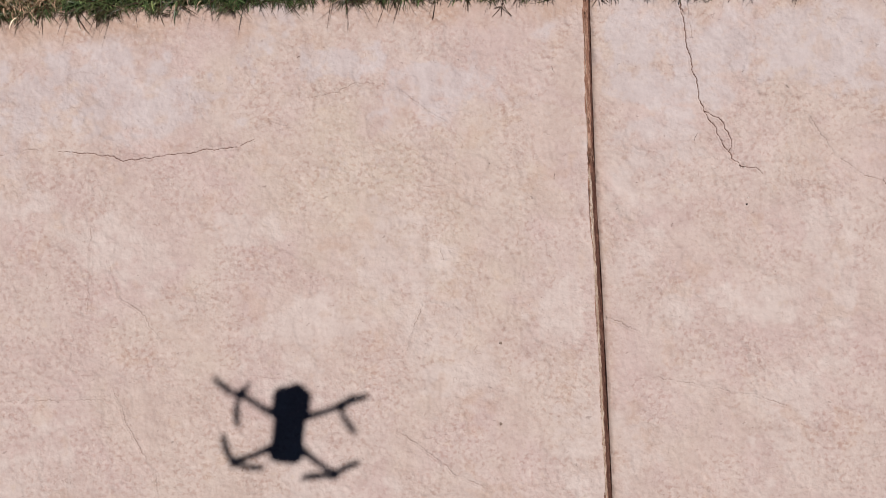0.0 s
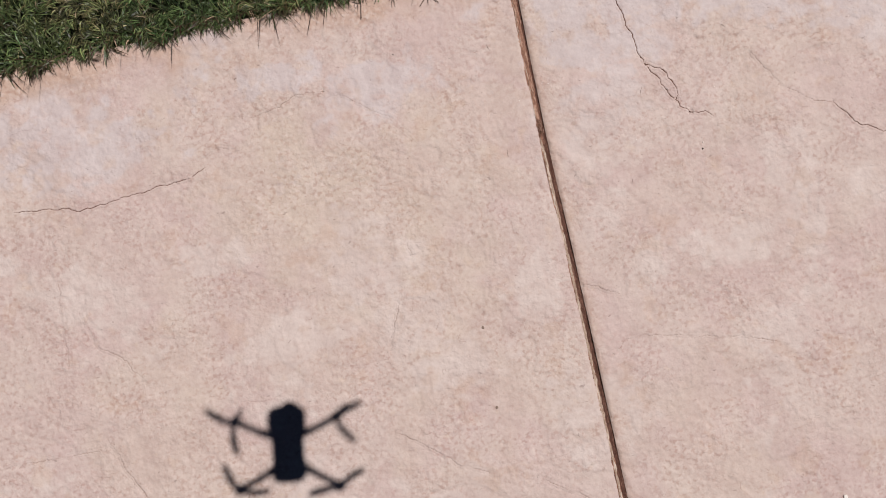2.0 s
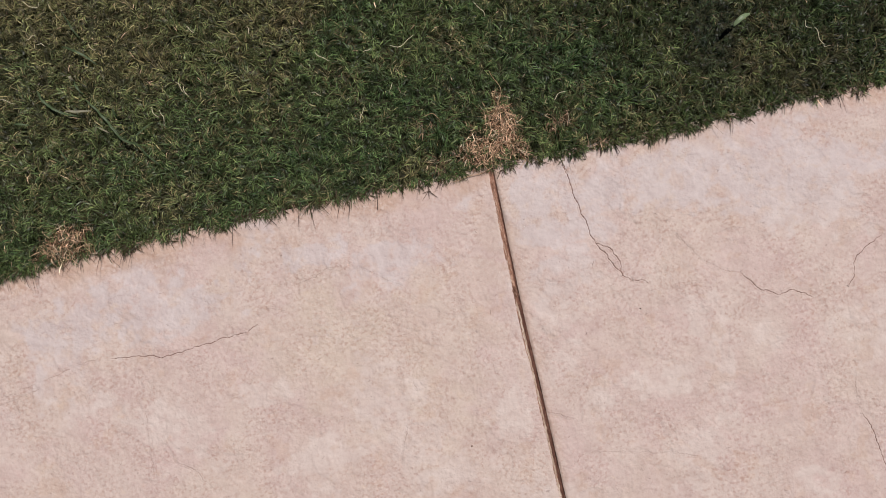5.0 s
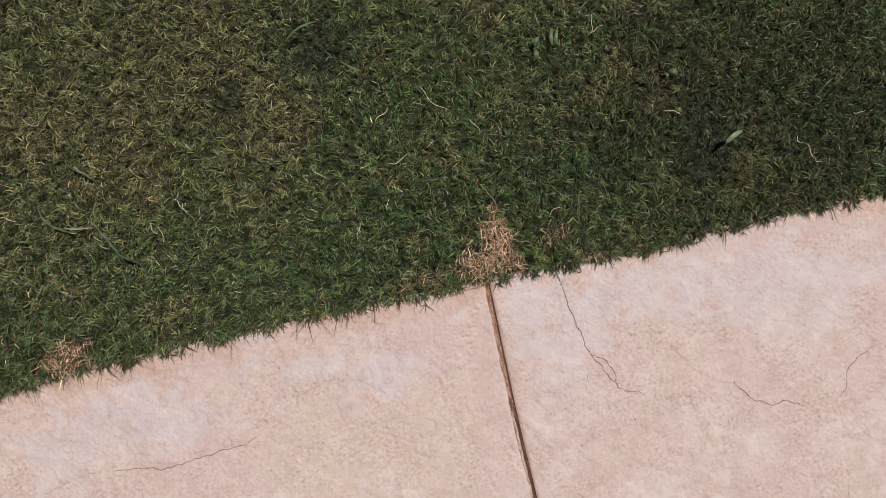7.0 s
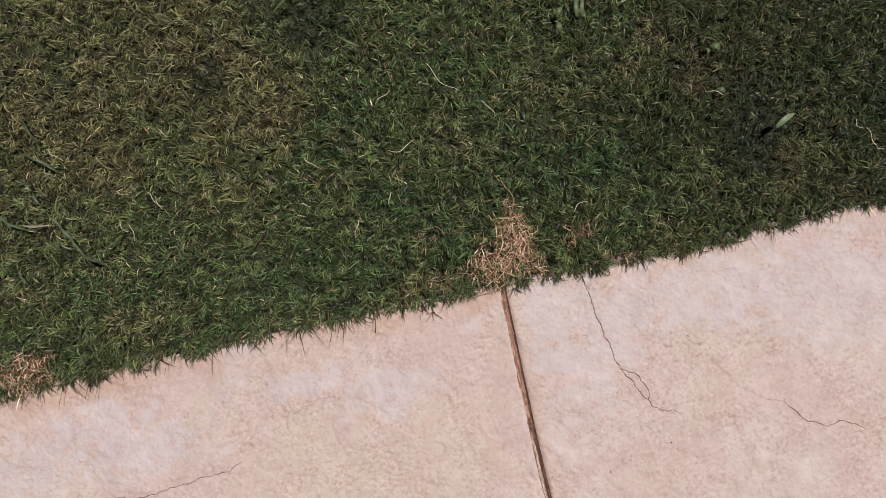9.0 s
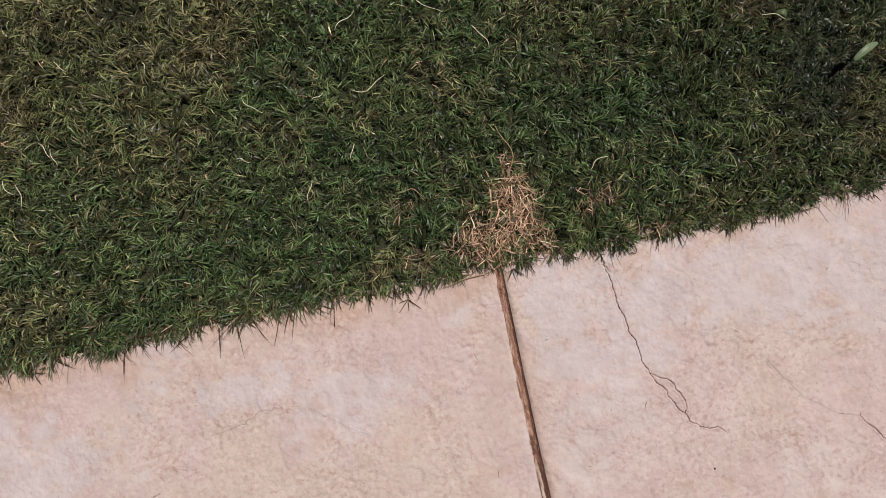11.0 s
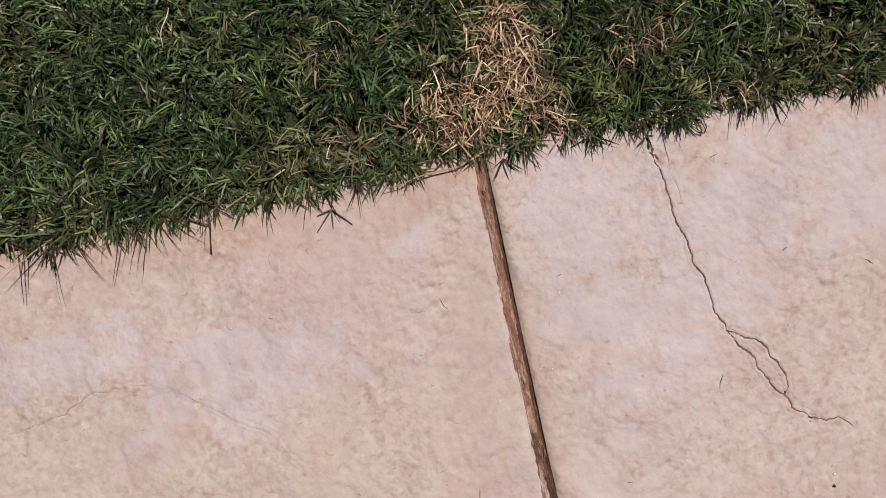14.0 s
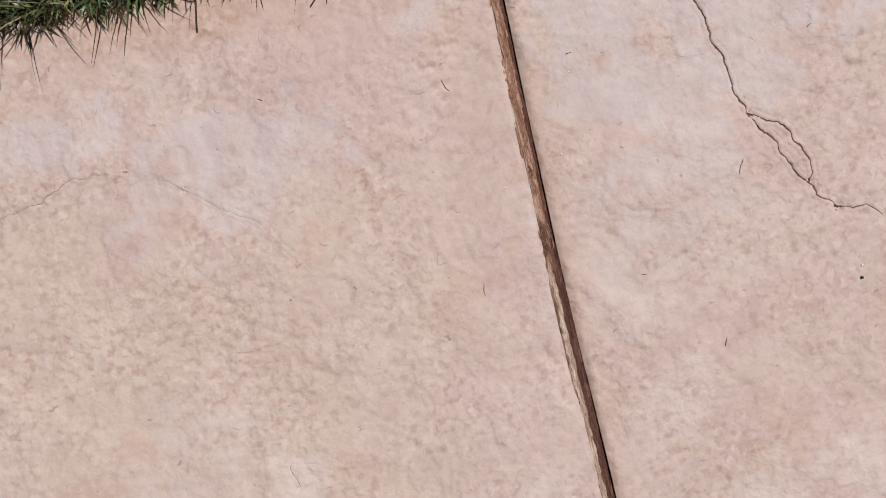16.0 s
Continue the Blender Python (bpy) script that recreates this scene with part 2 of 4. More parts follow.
def mesh_from(name, verts, faces, smooth=True):
    """A mesh from arrays: verts (n, 3), faces as a list of (n, k) index arrays."""
    me = bpy.data.meshes.new(name)
    verts = np.asarray(verts, np.float32)
    loops = np.concatenate([f.ravel() for f in faces]).astype(np.int32)
    sizes = np.concatenate([np.full(len(f), f.shape[1]) for f in faces]).astype(np.int32)
    me.vertices.add(len(verts))
    me.vertices.foreach_set("co", verts.ravel())
    me.loops.add(len(loops))
    me.loops.foreach_set("vertex_index", loops)
    me.polygons.add(len(sizes))
    me.polygons.foreach_set("loop_start", np.concatenate(([0], np.cumsum(sizes)[:-1])).astype(np.int32))
    me.update(calc_edges=True)
    if smooth:
        me.polygons.foreach_set("use_smooth", np.ones(len(sizes), bool))
    return me


def coloured(me, name, colours):
    layer = me.attributes.new(name, "FLOAT_COLOR", "POINT")
    layer.data.foreach_set("color", np.c_[colours, np.ones(len(colours))].astype(np.float32).ravel())


def part(name, bm, mat, parent=None, label=""):
    me = bpy.data.meshes.new(name)
    bm.to_mesh(me)
    bm.free()
    me.materials.append(mat)
    ob = new(name, me)
    if parent:
        ob.parent = parent
    return tagged(ob, label)


def thing(name, label, category, group="", kind="", at=None):
    ob = new(name)
    if at is not None:
        ob.matrix_basis = at
    return tagged(ob, label, category, group, kind)


def tube(bm, points, radii, sides=6):
    """A bent rod through points, closed at both ends."""
    rings = []
    for i, p in enumerate(points):
        a, b = Vector(points[max(i - 1, 0)]), Vector(points[min(i + 1, len(points) - 1)])
        along = (b - a).normalized()
        side = along.cross(Vector((0, 0, 1)))
        side = side.normalized() if side.length > 1e-4 else Vector((1, 0, 0))
        up = side.cross(along)
        ring = [bm.verts.new(Vector(p) + float(radii[i]) * (math.cos(k * math.tau / sides) * side + math.sin(k * math.tau / sides) * up)) for k in range(sides)]
        rings.append(ring)
    for r, s in zip(rings, rings[1:]):
        for k in range(sides):
            f = bm.faces.new((r[k], r[(k + 1) % sides], s[(k + 1) % sides], s[k]))
            f.smooth = True
    bm.faces.new(rings[0][::-1])
    bm.faces.new(rings[-1])
    return bm


# ---- ground ----
def flat_sheet(name, x0, x1, y0, y1, z, mat):
    bm = bmesh.new()
    bm.faces.new([bm.verts.new(v) for v in ((x0, y0, z), (x1, y0, z), (x1, y1, z), (x0, y1, z))])
    return part(name, bm, mat)


tagged(flat_sheet("ground", -400, 400, -400, 400, -0.022, turf), "short worn turf reaching away round the paving", "ground", kind="structure")

soil = dirt_material("lawn_soil", (0.014, 0.016, 0.007), (0.040, 0.040, 0.018), 120)
tagged(flat_sheet("lawn_bed", -2.55, 2.35, 0.010, 1.95, -0.018, soil), "dark soil under the grass beside the paving", "soil", kind="structure")

# ---- the two concrete slabs ----
CRACKS = [
    # name of the course, half width in mm, depth in mm, dark or faint, way
    (1.3, 2.0, 1, [(0.214, 0.012), (0.215, 0.004), (0.223, -0.048), (0.231, -0.077), (0.231, -0.098), (0.232, -0.109), (0.238, -0.150), (0.248, -0.195), (0.259, -0.243), (0.258, -0.262), (0.270, -0.290), (0.280, -0.310), (0.296, -0.332), (0.299, -0.350), (0.312, -0.375), (0.326, -0.392), (0.333, -0.408), (0.356, -0.428)]),
    (1.0, 1.6, 1, [(0.352, -0.426), (0.372, -0.430), (0.387, -0.433), (0.404, -0.449)]),
    (1.1, 1.8, 1, [(0.270, -0.290), (0.283, -0.295), (0.307, -0.316), (0.323, -0.341), (0.332, -0.365), (0.334, -0.376), (0.326, -0.390)]),
    (1.0, 1.0, 0, [(0.500, -0.271), (0.538, -0.346), (0.585, -0.412), (0.647, -0.461), (0.692, -0.475)]),
    (1.1, 1.5, 1, [(0.692, -0.475), (0.733, -0.534), (0.793, -0.568), (0.842, -0.563), (0.901, -0.601)]),
    (0.9, 1.2, 1, [(1.150, -0.455), (1.076, -0.487), (1.044, -0.522), (1.035, -0.563), (1.010, -0.588)]),
    (0.9, 1.2, 0, [(0.990, -0.790), (0.972, -0.880), (0.963, -0.930), (0.970, -0.985)]),
    (1.2, 1.8, 1, [(0.970, -0.985), (0.990, -1.030), (1.000, -1.100), (1.012, -1.180), (1.020, -1.300)]),
    (0.72, 1.0, 1, [(-1.290, -0.322), (-1.250, -0.327), (-1.169, -0.337), (-1.136, -0.352), (-1.074, -0.348), (-1.020, -0.343), (-0.904, -0.332), (-0.863, -0.334), (-0.814, -0.313)]),
    (0.8, 1.0, 0, [(-0.863, -0.334), (-0.835, -0.300), (-0.800, -0.282), (-0.773, -0.276), (-0.735, -0.283)]),
    (0.8, 1.0, 0, [(-0.814, -0.313), (-0.775, -0.300), (-0.745, -0.290), (-0.700, -0.279), (-0.675, -0.250)]),
    (0.9, 1.0, 0, [(-1.720, -0.400), (-1.600, -0.360), (-1.480, -0.340), (-1.360, -0.315), (-1.290, -0.322)]),
    (0.6, 0.8, 0, [(-0.680, -0.220), (-0.619, -0.210), (-0.563, -0.189), (-0.522, -0.192), (-0.500, -0.193)]),
    (1.0, 0.9, 0, [(-0.500, -0.193), (-0.487, -0.195), (-0.455, -0.213), (-0.432, -0.232)]),
    (0.5, 0.8, 0, [(-0.432, -0.232), (-0.394, -0.264), (-0.356, -0.287), (-0.313, -0.353)]),
    (0.9, 1.2, 0, [(-0.372, -0.554), (-0.378, -0.595), (-0.372, -0.622)]),
    (0.9, 1.3, 0, [(-0.396, -0.650), (-0.416, -0.702), (-0.439, -0.755), (-0.469, -0.836)]),
    (1.0, 1.4, 0, [(-0.501, -1.030), (-0.461, -1.057), (-0.415, -1.094), (-0.370, -1.134), (-0.322, -1.159), (-0.282, -1.185)]),
    (0.9, 1.3, 0, [(-0.190, -1.206), (-0.133, -1.245), (-0.055, -1.298), (-0.018, -1.322)]),
    (0.6, 0.8, 0, [(0.050, -0.955), (0.085, -0.930), (0.133, -0.926), (0.253, -0.955), (0.374, -0.982), (0.470, -1.020)]),
    (0.9, 1.3, 0, [(0.016, -1.335), (0.050, -1.356), (0.095, -1.386)]),
    (1.0, 1.2, 0, [(0.160, -1.402), (0.215, -1.390), (0.317, -1.409), (0.418, -1.445), (0.462, -1.490), (0.510, -1.545)]),
    (0.8, 1.2, 0, [(-1.216, -0.510), (-1.226, -0.621), (-1.232, -0.710)]),
    (0.9, 1.3, 0, [(-1.178, -0.585), (-1.171, -0.625), (-1.155, -0.680), (-1.108, -0.715), (-1.062, -0.784)]),
    (1.1, 1.5, 0, [(-1.180, -0.900), (-1.168, -0.930), (-1.149, -0.989), (-1.117, -1.050), (-1.085, -1.111), (-1.078, -1.220)]),
    (0.7, 0.8, 0, [(-1.730, -0.890), (-1.538, -0.914), (-1.341, -0.921), (-1.190, -0.925)]),
    (1.0, 1.4, 0, [(0.014, -0.778), (0.040, -0.786), (0.062, -0.801), (0.098, -0.820)]),
    (1.0, 1.3, 0, [(0.441, -0.620), (0.437, -0.650), (0.424, -0.684)]),
    (0.5, 0.6, 0, [(-0.214, -0.100), (-0.200, -0.132), (-0.184, -0.180)]),
    (0.7, 1.0, 0, [(0.214, -0.031), (0.226, -0.042), (0.240, -0.067), (0.245, -0.084), (0.246, -0.100), (0.246, -0.112)]),
    (0.8, 0.9, 0, [(-1.700, -0.395), (-1.600, -0.385), (-1.527, -0.367)]),
]


def joint_drift(y):
    """How far the joint strays from a straight line."""
    return np.interp(y, (-1.45, -1.20, -1.00, -0.85, -0.70, -0.50, -0.40, -0.20, -0.10, 0.0), (0.0045, 0.0025, 0.0008, 0.000, -0.0015, -0.0048, -0.0060, -0.0045, -0.0030, -0.002))


def crack_way(points, seed, step=0.0022):
    """A jagged way through a few points."""
    p = np.array(points, float)
    run = np.r_[0, np.cumsum(np.hypot(*np.diff(p, axis=0).T))]
    s = np.linspace(0, run[-1], max(int(run[-1] / step), 8))
    x, y = np.interp(s, run, p[:, 0]), np.interp(s, run, p[:, 1])
    fade = np.minimum(1, np.minimum(s, run[-1] - s) / 0.02)
    jag = 0.0038
    return x + fade * jag * rough_wave(s, s * 0 + seed, 32, seed, 4, 0.6), y + fade * jag * rough_wave(s, s * 0 + seed + 9, 32, seed + 5, 4, 0.6), s


WAYS = [(half, deep, dark, *crack_way(way, 11 + i)) for i, (half, deep, dark, way) in enumerate(CRACKS)]


def inner(x, y):
    """1 on the finely modelled part of the slabs, 0 well outside it."""
    return (1 - soft_step(-x, 1.82, 1.95)) * (1 - soft_step(x, 1.28, 1.42)) * (1 - soft_step(-y, 1.64, 1.78))


def ledges(x, y):
    """Low steps along the faint courses, where one face of the stamp overlapped the next."""
    x, y = np.asarray(x, float), np.asarray(y, float)
    z = np.zeros(x.shape)
    for half, deep, dark, wx, wy, s in WAYS:
        near = (x > wx.min() - 0.05) & (x < wx.max() + 0.05) & (y > wy.min() - 0.05) & (y < wy.max() + 0.05)
        if dark or not near.any():
            continue
        px, py = x[near], y[near]
        best, side, along = np.full(px.shape, 9.0), np.zeros(px.shape), np.zeros(px.shape)
        for k in range(2, len(wx) - 2, 4):
            tx, ty = wx[k + 2] - wx[k - 2], wy[k + 2] - wy[k - 2]
            d = np.hypot(px - wx[k], py - wy[k])
            closer = d < best
            cross = (tx * (py - wy[k]) - ty * (px - wx[k])) / (math.hypot(tx, ty) + 1e-9)
            best, side, along = np.where(closer, d, best), np.where(closer, cross, side), np.where(closer, s[k], along)
        fade = np.clip(np.minimum(along, s[-1] - along) / 0.04, 0, 1) * (0.75 + 0.5 * wave(along, along * 0 + deep, 14, 77))
        z[near] += 0.0021 * half * fade * (soft_step(side, -0.0045, 0.0045) - 0.5) * np.exp(-((best / 0.026) ** 2))
    return z


def relief(x, y):
    """The stamped surface: slow swells, cleft ledges like split slate, small pits."""
    z = 0.0016 * rough_wave(x, y, 2.6, 5, 3)
    warp_x, warp_y = x + 0.04 * rough_wave(x, y, 6, 21, 3), y + 0.04 * rough_wave(x, y, 6, 33, 3)
    ledge = rough_wave(warp_x, warp_y, 5.0, 41, 3)
    z = z + 0.0013 * (soft_step(ledge, -0.015, 0.015) + soft_step(ledge, 0.33, 0.36) + soft_step(ledge, -0.40, -0.36))
    z = z + 0.00075 * rough_wave(warp_x, warp_y, 30, 51, 3, 0.6)
    pits = np.maximum(rough_wave(x, y, 60, 61, 2) - 0.42, 0)
    z = z - 0.0022 * pits
    z = z + ledges(x, y)
    z = 0.0021 + (z - 0.0021) * inner(x, y)
    lip = np.minimum(np.abs(x) - 0.0085, 0.012)
    z = z - 0.0042 * np.clip(1 - lip / (0.009 + 0.003 * wave(x, y, 30, 71)), 0, 1) ** 2
    return z - 0.0021 - 0.003 * soft_step(y, -0.004, 0.010)


def tones(x, y):
    """How grey, how tan and how rusty the surface is."""
    pale = 0.75 * soft_step(rough_wave(x, y, 3.2, 81, 5, 0.6), 0.16, 0.55)
    for cx, cy, rx, ry in PALE_PATCHES:
        pale = np.maximum(pale, blob(x, y, cx, cy, rx, ry, 91))
    pale = pale * (0.72 + 0.28 * rough_wave(x, y, 20, 95, 3))
    for cx, cy, rx, ry, amount in DULL_PATCHES:
        pale = pale - amount * blob(x, y, cx, cy, rx, ry, 93, 0.7)
    tan = 0.42 * soft_step(rough_wave(x, y, 2.4, 101, 4, 0.6), 0.05, 0.6)
    for cx, cy, rx, ry, amount in SAND_PATCHES:
        tan = tan + amount * blob(x, y, cx, cy, rx, ry, 97, 0.6)
    rust = 0.75 * soft_step(y + 0.02 * rough_wave(x, y, 9, 111, 3) * 2, -0.075, 0.0) * soft_step(rough_wave(x, y, 3.0, 115, 3) - 0.45 * np.sign(x - 0.02) * (np.abs(x) < 0.5), -0.35, 0.4)
    rust = np.maximum(rust, 0.3 * soft_step(rough_wave(x, y, 8, 121, 4, 0.65), 0.5, 0.9))
    rust = np.maximum(rust, 0.8 * (soft_step(-x, 0.55, 1.15) * soft_step(y + 0.03 * rough_wave(x, y, 12, 117, 3), -0.085, -0.010)))
    rust = np.maximum(rust, 0.5 * (x > 0) * np.exp(-((np.abs(x) / (0.026 + 0.010 * rough_wave(x, y, 14, 119, 3))) ** 2)))
    near = inner(x, y)
    return np.stack([0.2 + (np.clip(pale, 0, 1) - 0.2) * near, 0.15 + (np.clip(tan, 0, 1) - 0.15) * near, np.clip(rust, 0, 1) * near], -1)


PALE_PATCHES = [
    (-1.19, -0.15, 0.22, 0.09), (-1.40, -0.22, 0.16, 0.10), (-1.13, -0.25, 0.18, 0.07), (-0.61, -0.14, 0.13, 0.05), (-0.36, -0.20, 0.15, 0.07),
    (0.12, -0.12, 0.13, 0.16), (0.20, -0.30, 0.08, 0.17), (0.60, -0.14, 0.42, 0.13), (0.90, -0.24, 0.32, 0.22), (-0.10, -0.76, 0.08, 0.10),
    (-0.52, -0.63, 0.08, 0.08), (0.19, -0.755, 0.06, 0.06), (0.39, -0.76, 0.13, 0.06), (0.54, -0.56, 0.07, 0.11), (-1.19, -0.55, 0.11, 0.07),
    (-0.70, -0.76, 0.15, 0.07), (-0.34, -0.90, 0.14, 0.06), (0.60, -0.70, 0.06, 0.12), (-0.85, -0.53, 0.10, 0.05), (-0.98, -0.20, 0.10, 0.06),
]
DULL_PATCHES = [(-0.45, -0.40, 0.28, 0.12, 0.7), (-0.90, -0.38, 0.30, 0.08, 0.6), (0.62, -0.40, 0.30, 0.14, 0.7), (0.30, -0.52, 0.18, 0.12, 0.6), (0.80, -0.85, 0.30, 0.16, 0.6), (-1.45, -0.74, 0.22, 0.30, 0.7), (-1.0, -0.95, 0.25, 0.18, 0.5)]
SAND_PATCHES = [(-0.44, -0.50, 0.32, 0.22, 0.5), (-0.65, -0.36, 0.24, 0.13, 0.5), (-0.20, -0.33, 0.20, 0.10, 0.4), (-0.55, -0.80, 0.35, 0.18, 0.3), (0.25, -0.62, 0.16, 0.10, 0.25)]


def spaced(lo, hi, far_lo, far_hi, step):
    """Even steps from lo to hi, growing ones beyond."""
    mid = list(np.arange(lo, hi, step)) + [hi]
    out, back, d = [], [], step
    p = hi
    while p < far_hi - 1e-6:
        d *= 1.5
        p = min(p + d, far_hi)
        out.append(p)
    p, d = lo, step
    while p > far_lo + 1e-6:
        d *= 1.5
        p = max(p - d, far_lo)
        back.append(p)
    return np.array(back[::-1] + mid + out)


def slab(name, xs, ys, label):
    X, Y = np.meshgrid(xs, ys)
    Z = relief(X, Y)
    for half, deep, dark, wx, wy, s in WAYS:
        near = (X > wx.min() - 0.02) & (X < wx.max() + 0.02) & (Y > wy.min() - 0.02) & (Y < wy.max() + 0.02)
        if not near.any():
            continue
        px, py = X[near], Y[near]
        d = np.full(px.shape, 9.0)
        for k in range(0, len(wx), 2):
            d = np.minimum(d, np.hypot(px - wx[k], py - wy[k]))
        Z[near] -= 0.001 * (deep + 0.6) * (1 - soft_step(d, 0.003, 0.0065))
    X = X + joint_drift(Y) * np.exp(-((X / 0.10) ** 2))
    rows, cols = X.shape
    verts = np.stack([X.ravel(), Y.ravel(), Z.ravel()], -1)
    at = np.arange(rows * cols).reshape(rows, cols)
    faces = [np.stack([at[:-1, :-1], at[:-1, 1:], at[1:, 1:], at[1:, :-1]], -1).reshape(-1, 4)]
    rim = np.concatenate([at[0, :-1], at[:-1, -1], at[-1, :0:-1], at[:0:-1, 0]])
    low = np.r_[verts[rim], verts[rim]]
    low[len(rim):, 2] = -0.10
    top = len(verts) + np.arange(len(rim))
    below = top + len(rim)
    nxt = np.roll(np.arange(len(rim)), -1)
    faces.append(np.stack([top, below, below[nxt], top[nxt]], -1))
    me = mesh_from(name, np.r_[verts, low], faces)
    coloured(me, "tone", tones(np.r_[verts, low][:, 0], np.r_[verts, low][:, 1]))
    me.materials.append(concrete)
    return tagged(new(name, me), label, "paving", "concrete slabs", "structure")


def crack(half, deep, dark, wx, wy, s, parent):
    """A cleft with sloping shoulders along its way."""
    tx, ty = np.gradient(wx), np.gradient(wy)
    size = np.hypot(tx, ty) + 1e-9
    nx, ny = -ty / size, tx / size
    kx, ky = np.convolve(nx, np.ones(5) / 5, "same"), np.convolve(ny, np.ones(5) / 5, "same")
    fade = np.clip(np.minimum(s, s[-1] - s) / 0.03, 0.12, 1)
    w = (0.00056 if dark else 0.00034) * half * fade * (1 + 0.95 * wave(s, s * 0 + half, 70, 7) + 0.4 * wave(s, s * 0, 260, 8))
    seen = np.clip((1.0 if dark else 0.30) + (0.6 if dark else 1.3) * wave(s, s * 0 + half * 9, 17, 9 + len(s)), 0.25 if dark else 0.0, 1.2)
    w = w * seen
    w = np.maximum(w, 0.00012 if dark else 0.00004)
    edge = 0.0088 + 0 * w
    rim = 0.0004 + 0 * w if dark else 0.00002 + 0.0004 * np.clip(seen, 0, 1)
    offs = [-edge, -0.0045 + 0 * w, -w - rim, -w * 0.45, w * 0.45, w + rim, 0.0045 + 0 * w, edge]
    floor_z = -0.001 * deep * (0.8 if dark else 0.25)
    lip = 1.0 if dark else 0.1
    lift = [-0.0004, 0.00045 * lip, 0.0006 * lip, floor_z, floor_z, 0.00015, 0.0002, -0.0004]
    verts = []
    for o, up in zip(offs, lift):
        x, y = wx + kx * o, wy + ky * o
        z = relief(x, y) + up * (1 if o is offs[0] or o is offs[-1] else fade * seen)
        for other in WAYS:
            if other[3] is not wx and np.hypot(other[3].mean() - wx.mean(), other[4].mean() - wy.mean()) < 0.25 and up > 0:
                d = np.min(np.hypot(x[:, None] - other[3][None], y[:, None] - other[4][None]), 1)
                z = z - 0.004 * (d < 0.0042)
        verts.append(np.stack([x, y, z], -1))
    n = len(wx)
    verts = np.concatenate(verts)
    at = np.arange(len(verts)).reshape(len(offs), n)
    quads = np.stack([at[1:, :-1], at[1:, 1:], at[:-1, 1:], at[:-1, :-1]], -1)
    me = mesh_from("crack", verts, [quads.reshape(-1, 4)])
    coloured(me, "tone", tones(verts[:, 0], verts[:, 1]))
    me.materials.append(concrete)
    me.materials.append(crack_dark if dark else crack_faint)
    kind = np.zeros(quads.shape[:2], np.int32)
    kind[2:5] = 1
    me.polygons.foreach_set("material_index", kind.ravel())
    ob = new("crack", me)
    ob.parent = parent
    return tagged(ob, "dark jagged crack" if dark else "faint dusty hairline crack")


STEP = 0.0033
ys = spaced(-1.70, 0.016, -3.2, 0.016, STEP)
slab_west = slab("pavement", spaced(-1.88, -0.0085, -3.4, -0.0085, STEP), ys, "pink-beige stamped concrete slab with hairline cracks, beside the lawn")
slab_east = slab("pavement", spaced(0.0085, 1.34, 0.0085, 3.0, STEP), ys, "pink-beige stamped concrete slab with one forked dark crack")
for way in WAYS:
    crack(*way, slab_west if way[3].mean() < 0 else slab_east)

# ---- the joint between them: a weathered wooden strip in an open gap ----
joint = thing("expansion_joint", "weathered brown wooden strip in the gap between two concrete slabs", "joint", kind="structure")


def strip():
    """The strip leans on the western slab; its top is split and worn hollow."""
    y = np.arange(-3.2, 0.0101, 0.003)
    across = np.linspace(0, 1, 20)
    Y, U = np.meshgrid(y, across, indexing="ij")
    left = -0.0112 + 0.0008 * rough_wave(Y, Y * 0, 9, 131, 3)
    lower = soft_step(-Y, 0.36, 0.44)
    right = 0.0092 + 0.0006 * rough_wave(Y, Y * 0 + 3, 14, 135, 4, 0.6)
    X = left + (right - left) * U
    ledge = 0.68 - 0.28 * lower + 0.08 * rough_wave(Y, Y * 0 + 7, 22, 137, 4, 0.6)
    Z = -0.0050 + 0.0006 * lower - (0.0024 + 0.0010 * lower) * soft_step(U, ledge - 0.10, ledge + 0.22) + 0.0010 * (1 - U) ** 4
    Z = Z + 0.0013 * rough_wave(X * 5, Y * 1.6, 60, 141, 4, 0.65) + 0.0007 * rough_wave(Y, Y * 0, 7, 151, 3)
    X += 0.0006 * (U > 0.05) * (U < 0.95) * rough_wave(Y, U * 3, 60, 161, 3) + joint_drift(Y)
    verts = np.stack([X.ravel(), Y.ravel(), Z.ravel()], -1)
    at = np.arange(X.size).reshape(X.shape)
    faces = np.stack([at[:-1, :-1], at[:-1, 1:], at[1:, 1:], at[1:, :-1]], -1).reshape(-1, 4)
    me = mesh_from("wood_strip", verts, [faces])
    me.materials.append(wood)
    me.materials.append(stained_shaded_wood)
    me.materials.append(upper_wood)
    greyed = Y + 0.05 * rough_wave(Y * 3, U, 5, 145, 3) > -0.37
    # Beyond the ledge the darker wood carries stain and gap shade in its colour.
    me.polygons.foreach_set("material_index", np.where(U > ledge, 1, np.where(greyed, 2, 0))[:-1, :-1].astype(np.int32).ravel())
    ob = new("wood_strip", me)
    ob.parent = joint


strip()
bm = bmesh.new()
bmesh.ops.create_cube(bm, size=1.0, matrix=Matrix.Translation((0, -1.595, -0.048)) @ Matrix.Diagonal((0.040, 3.21, 0.055, 1)))
part("joint_bed", bm, joint_soil, joint, "dark soil at the bottom of the gap")


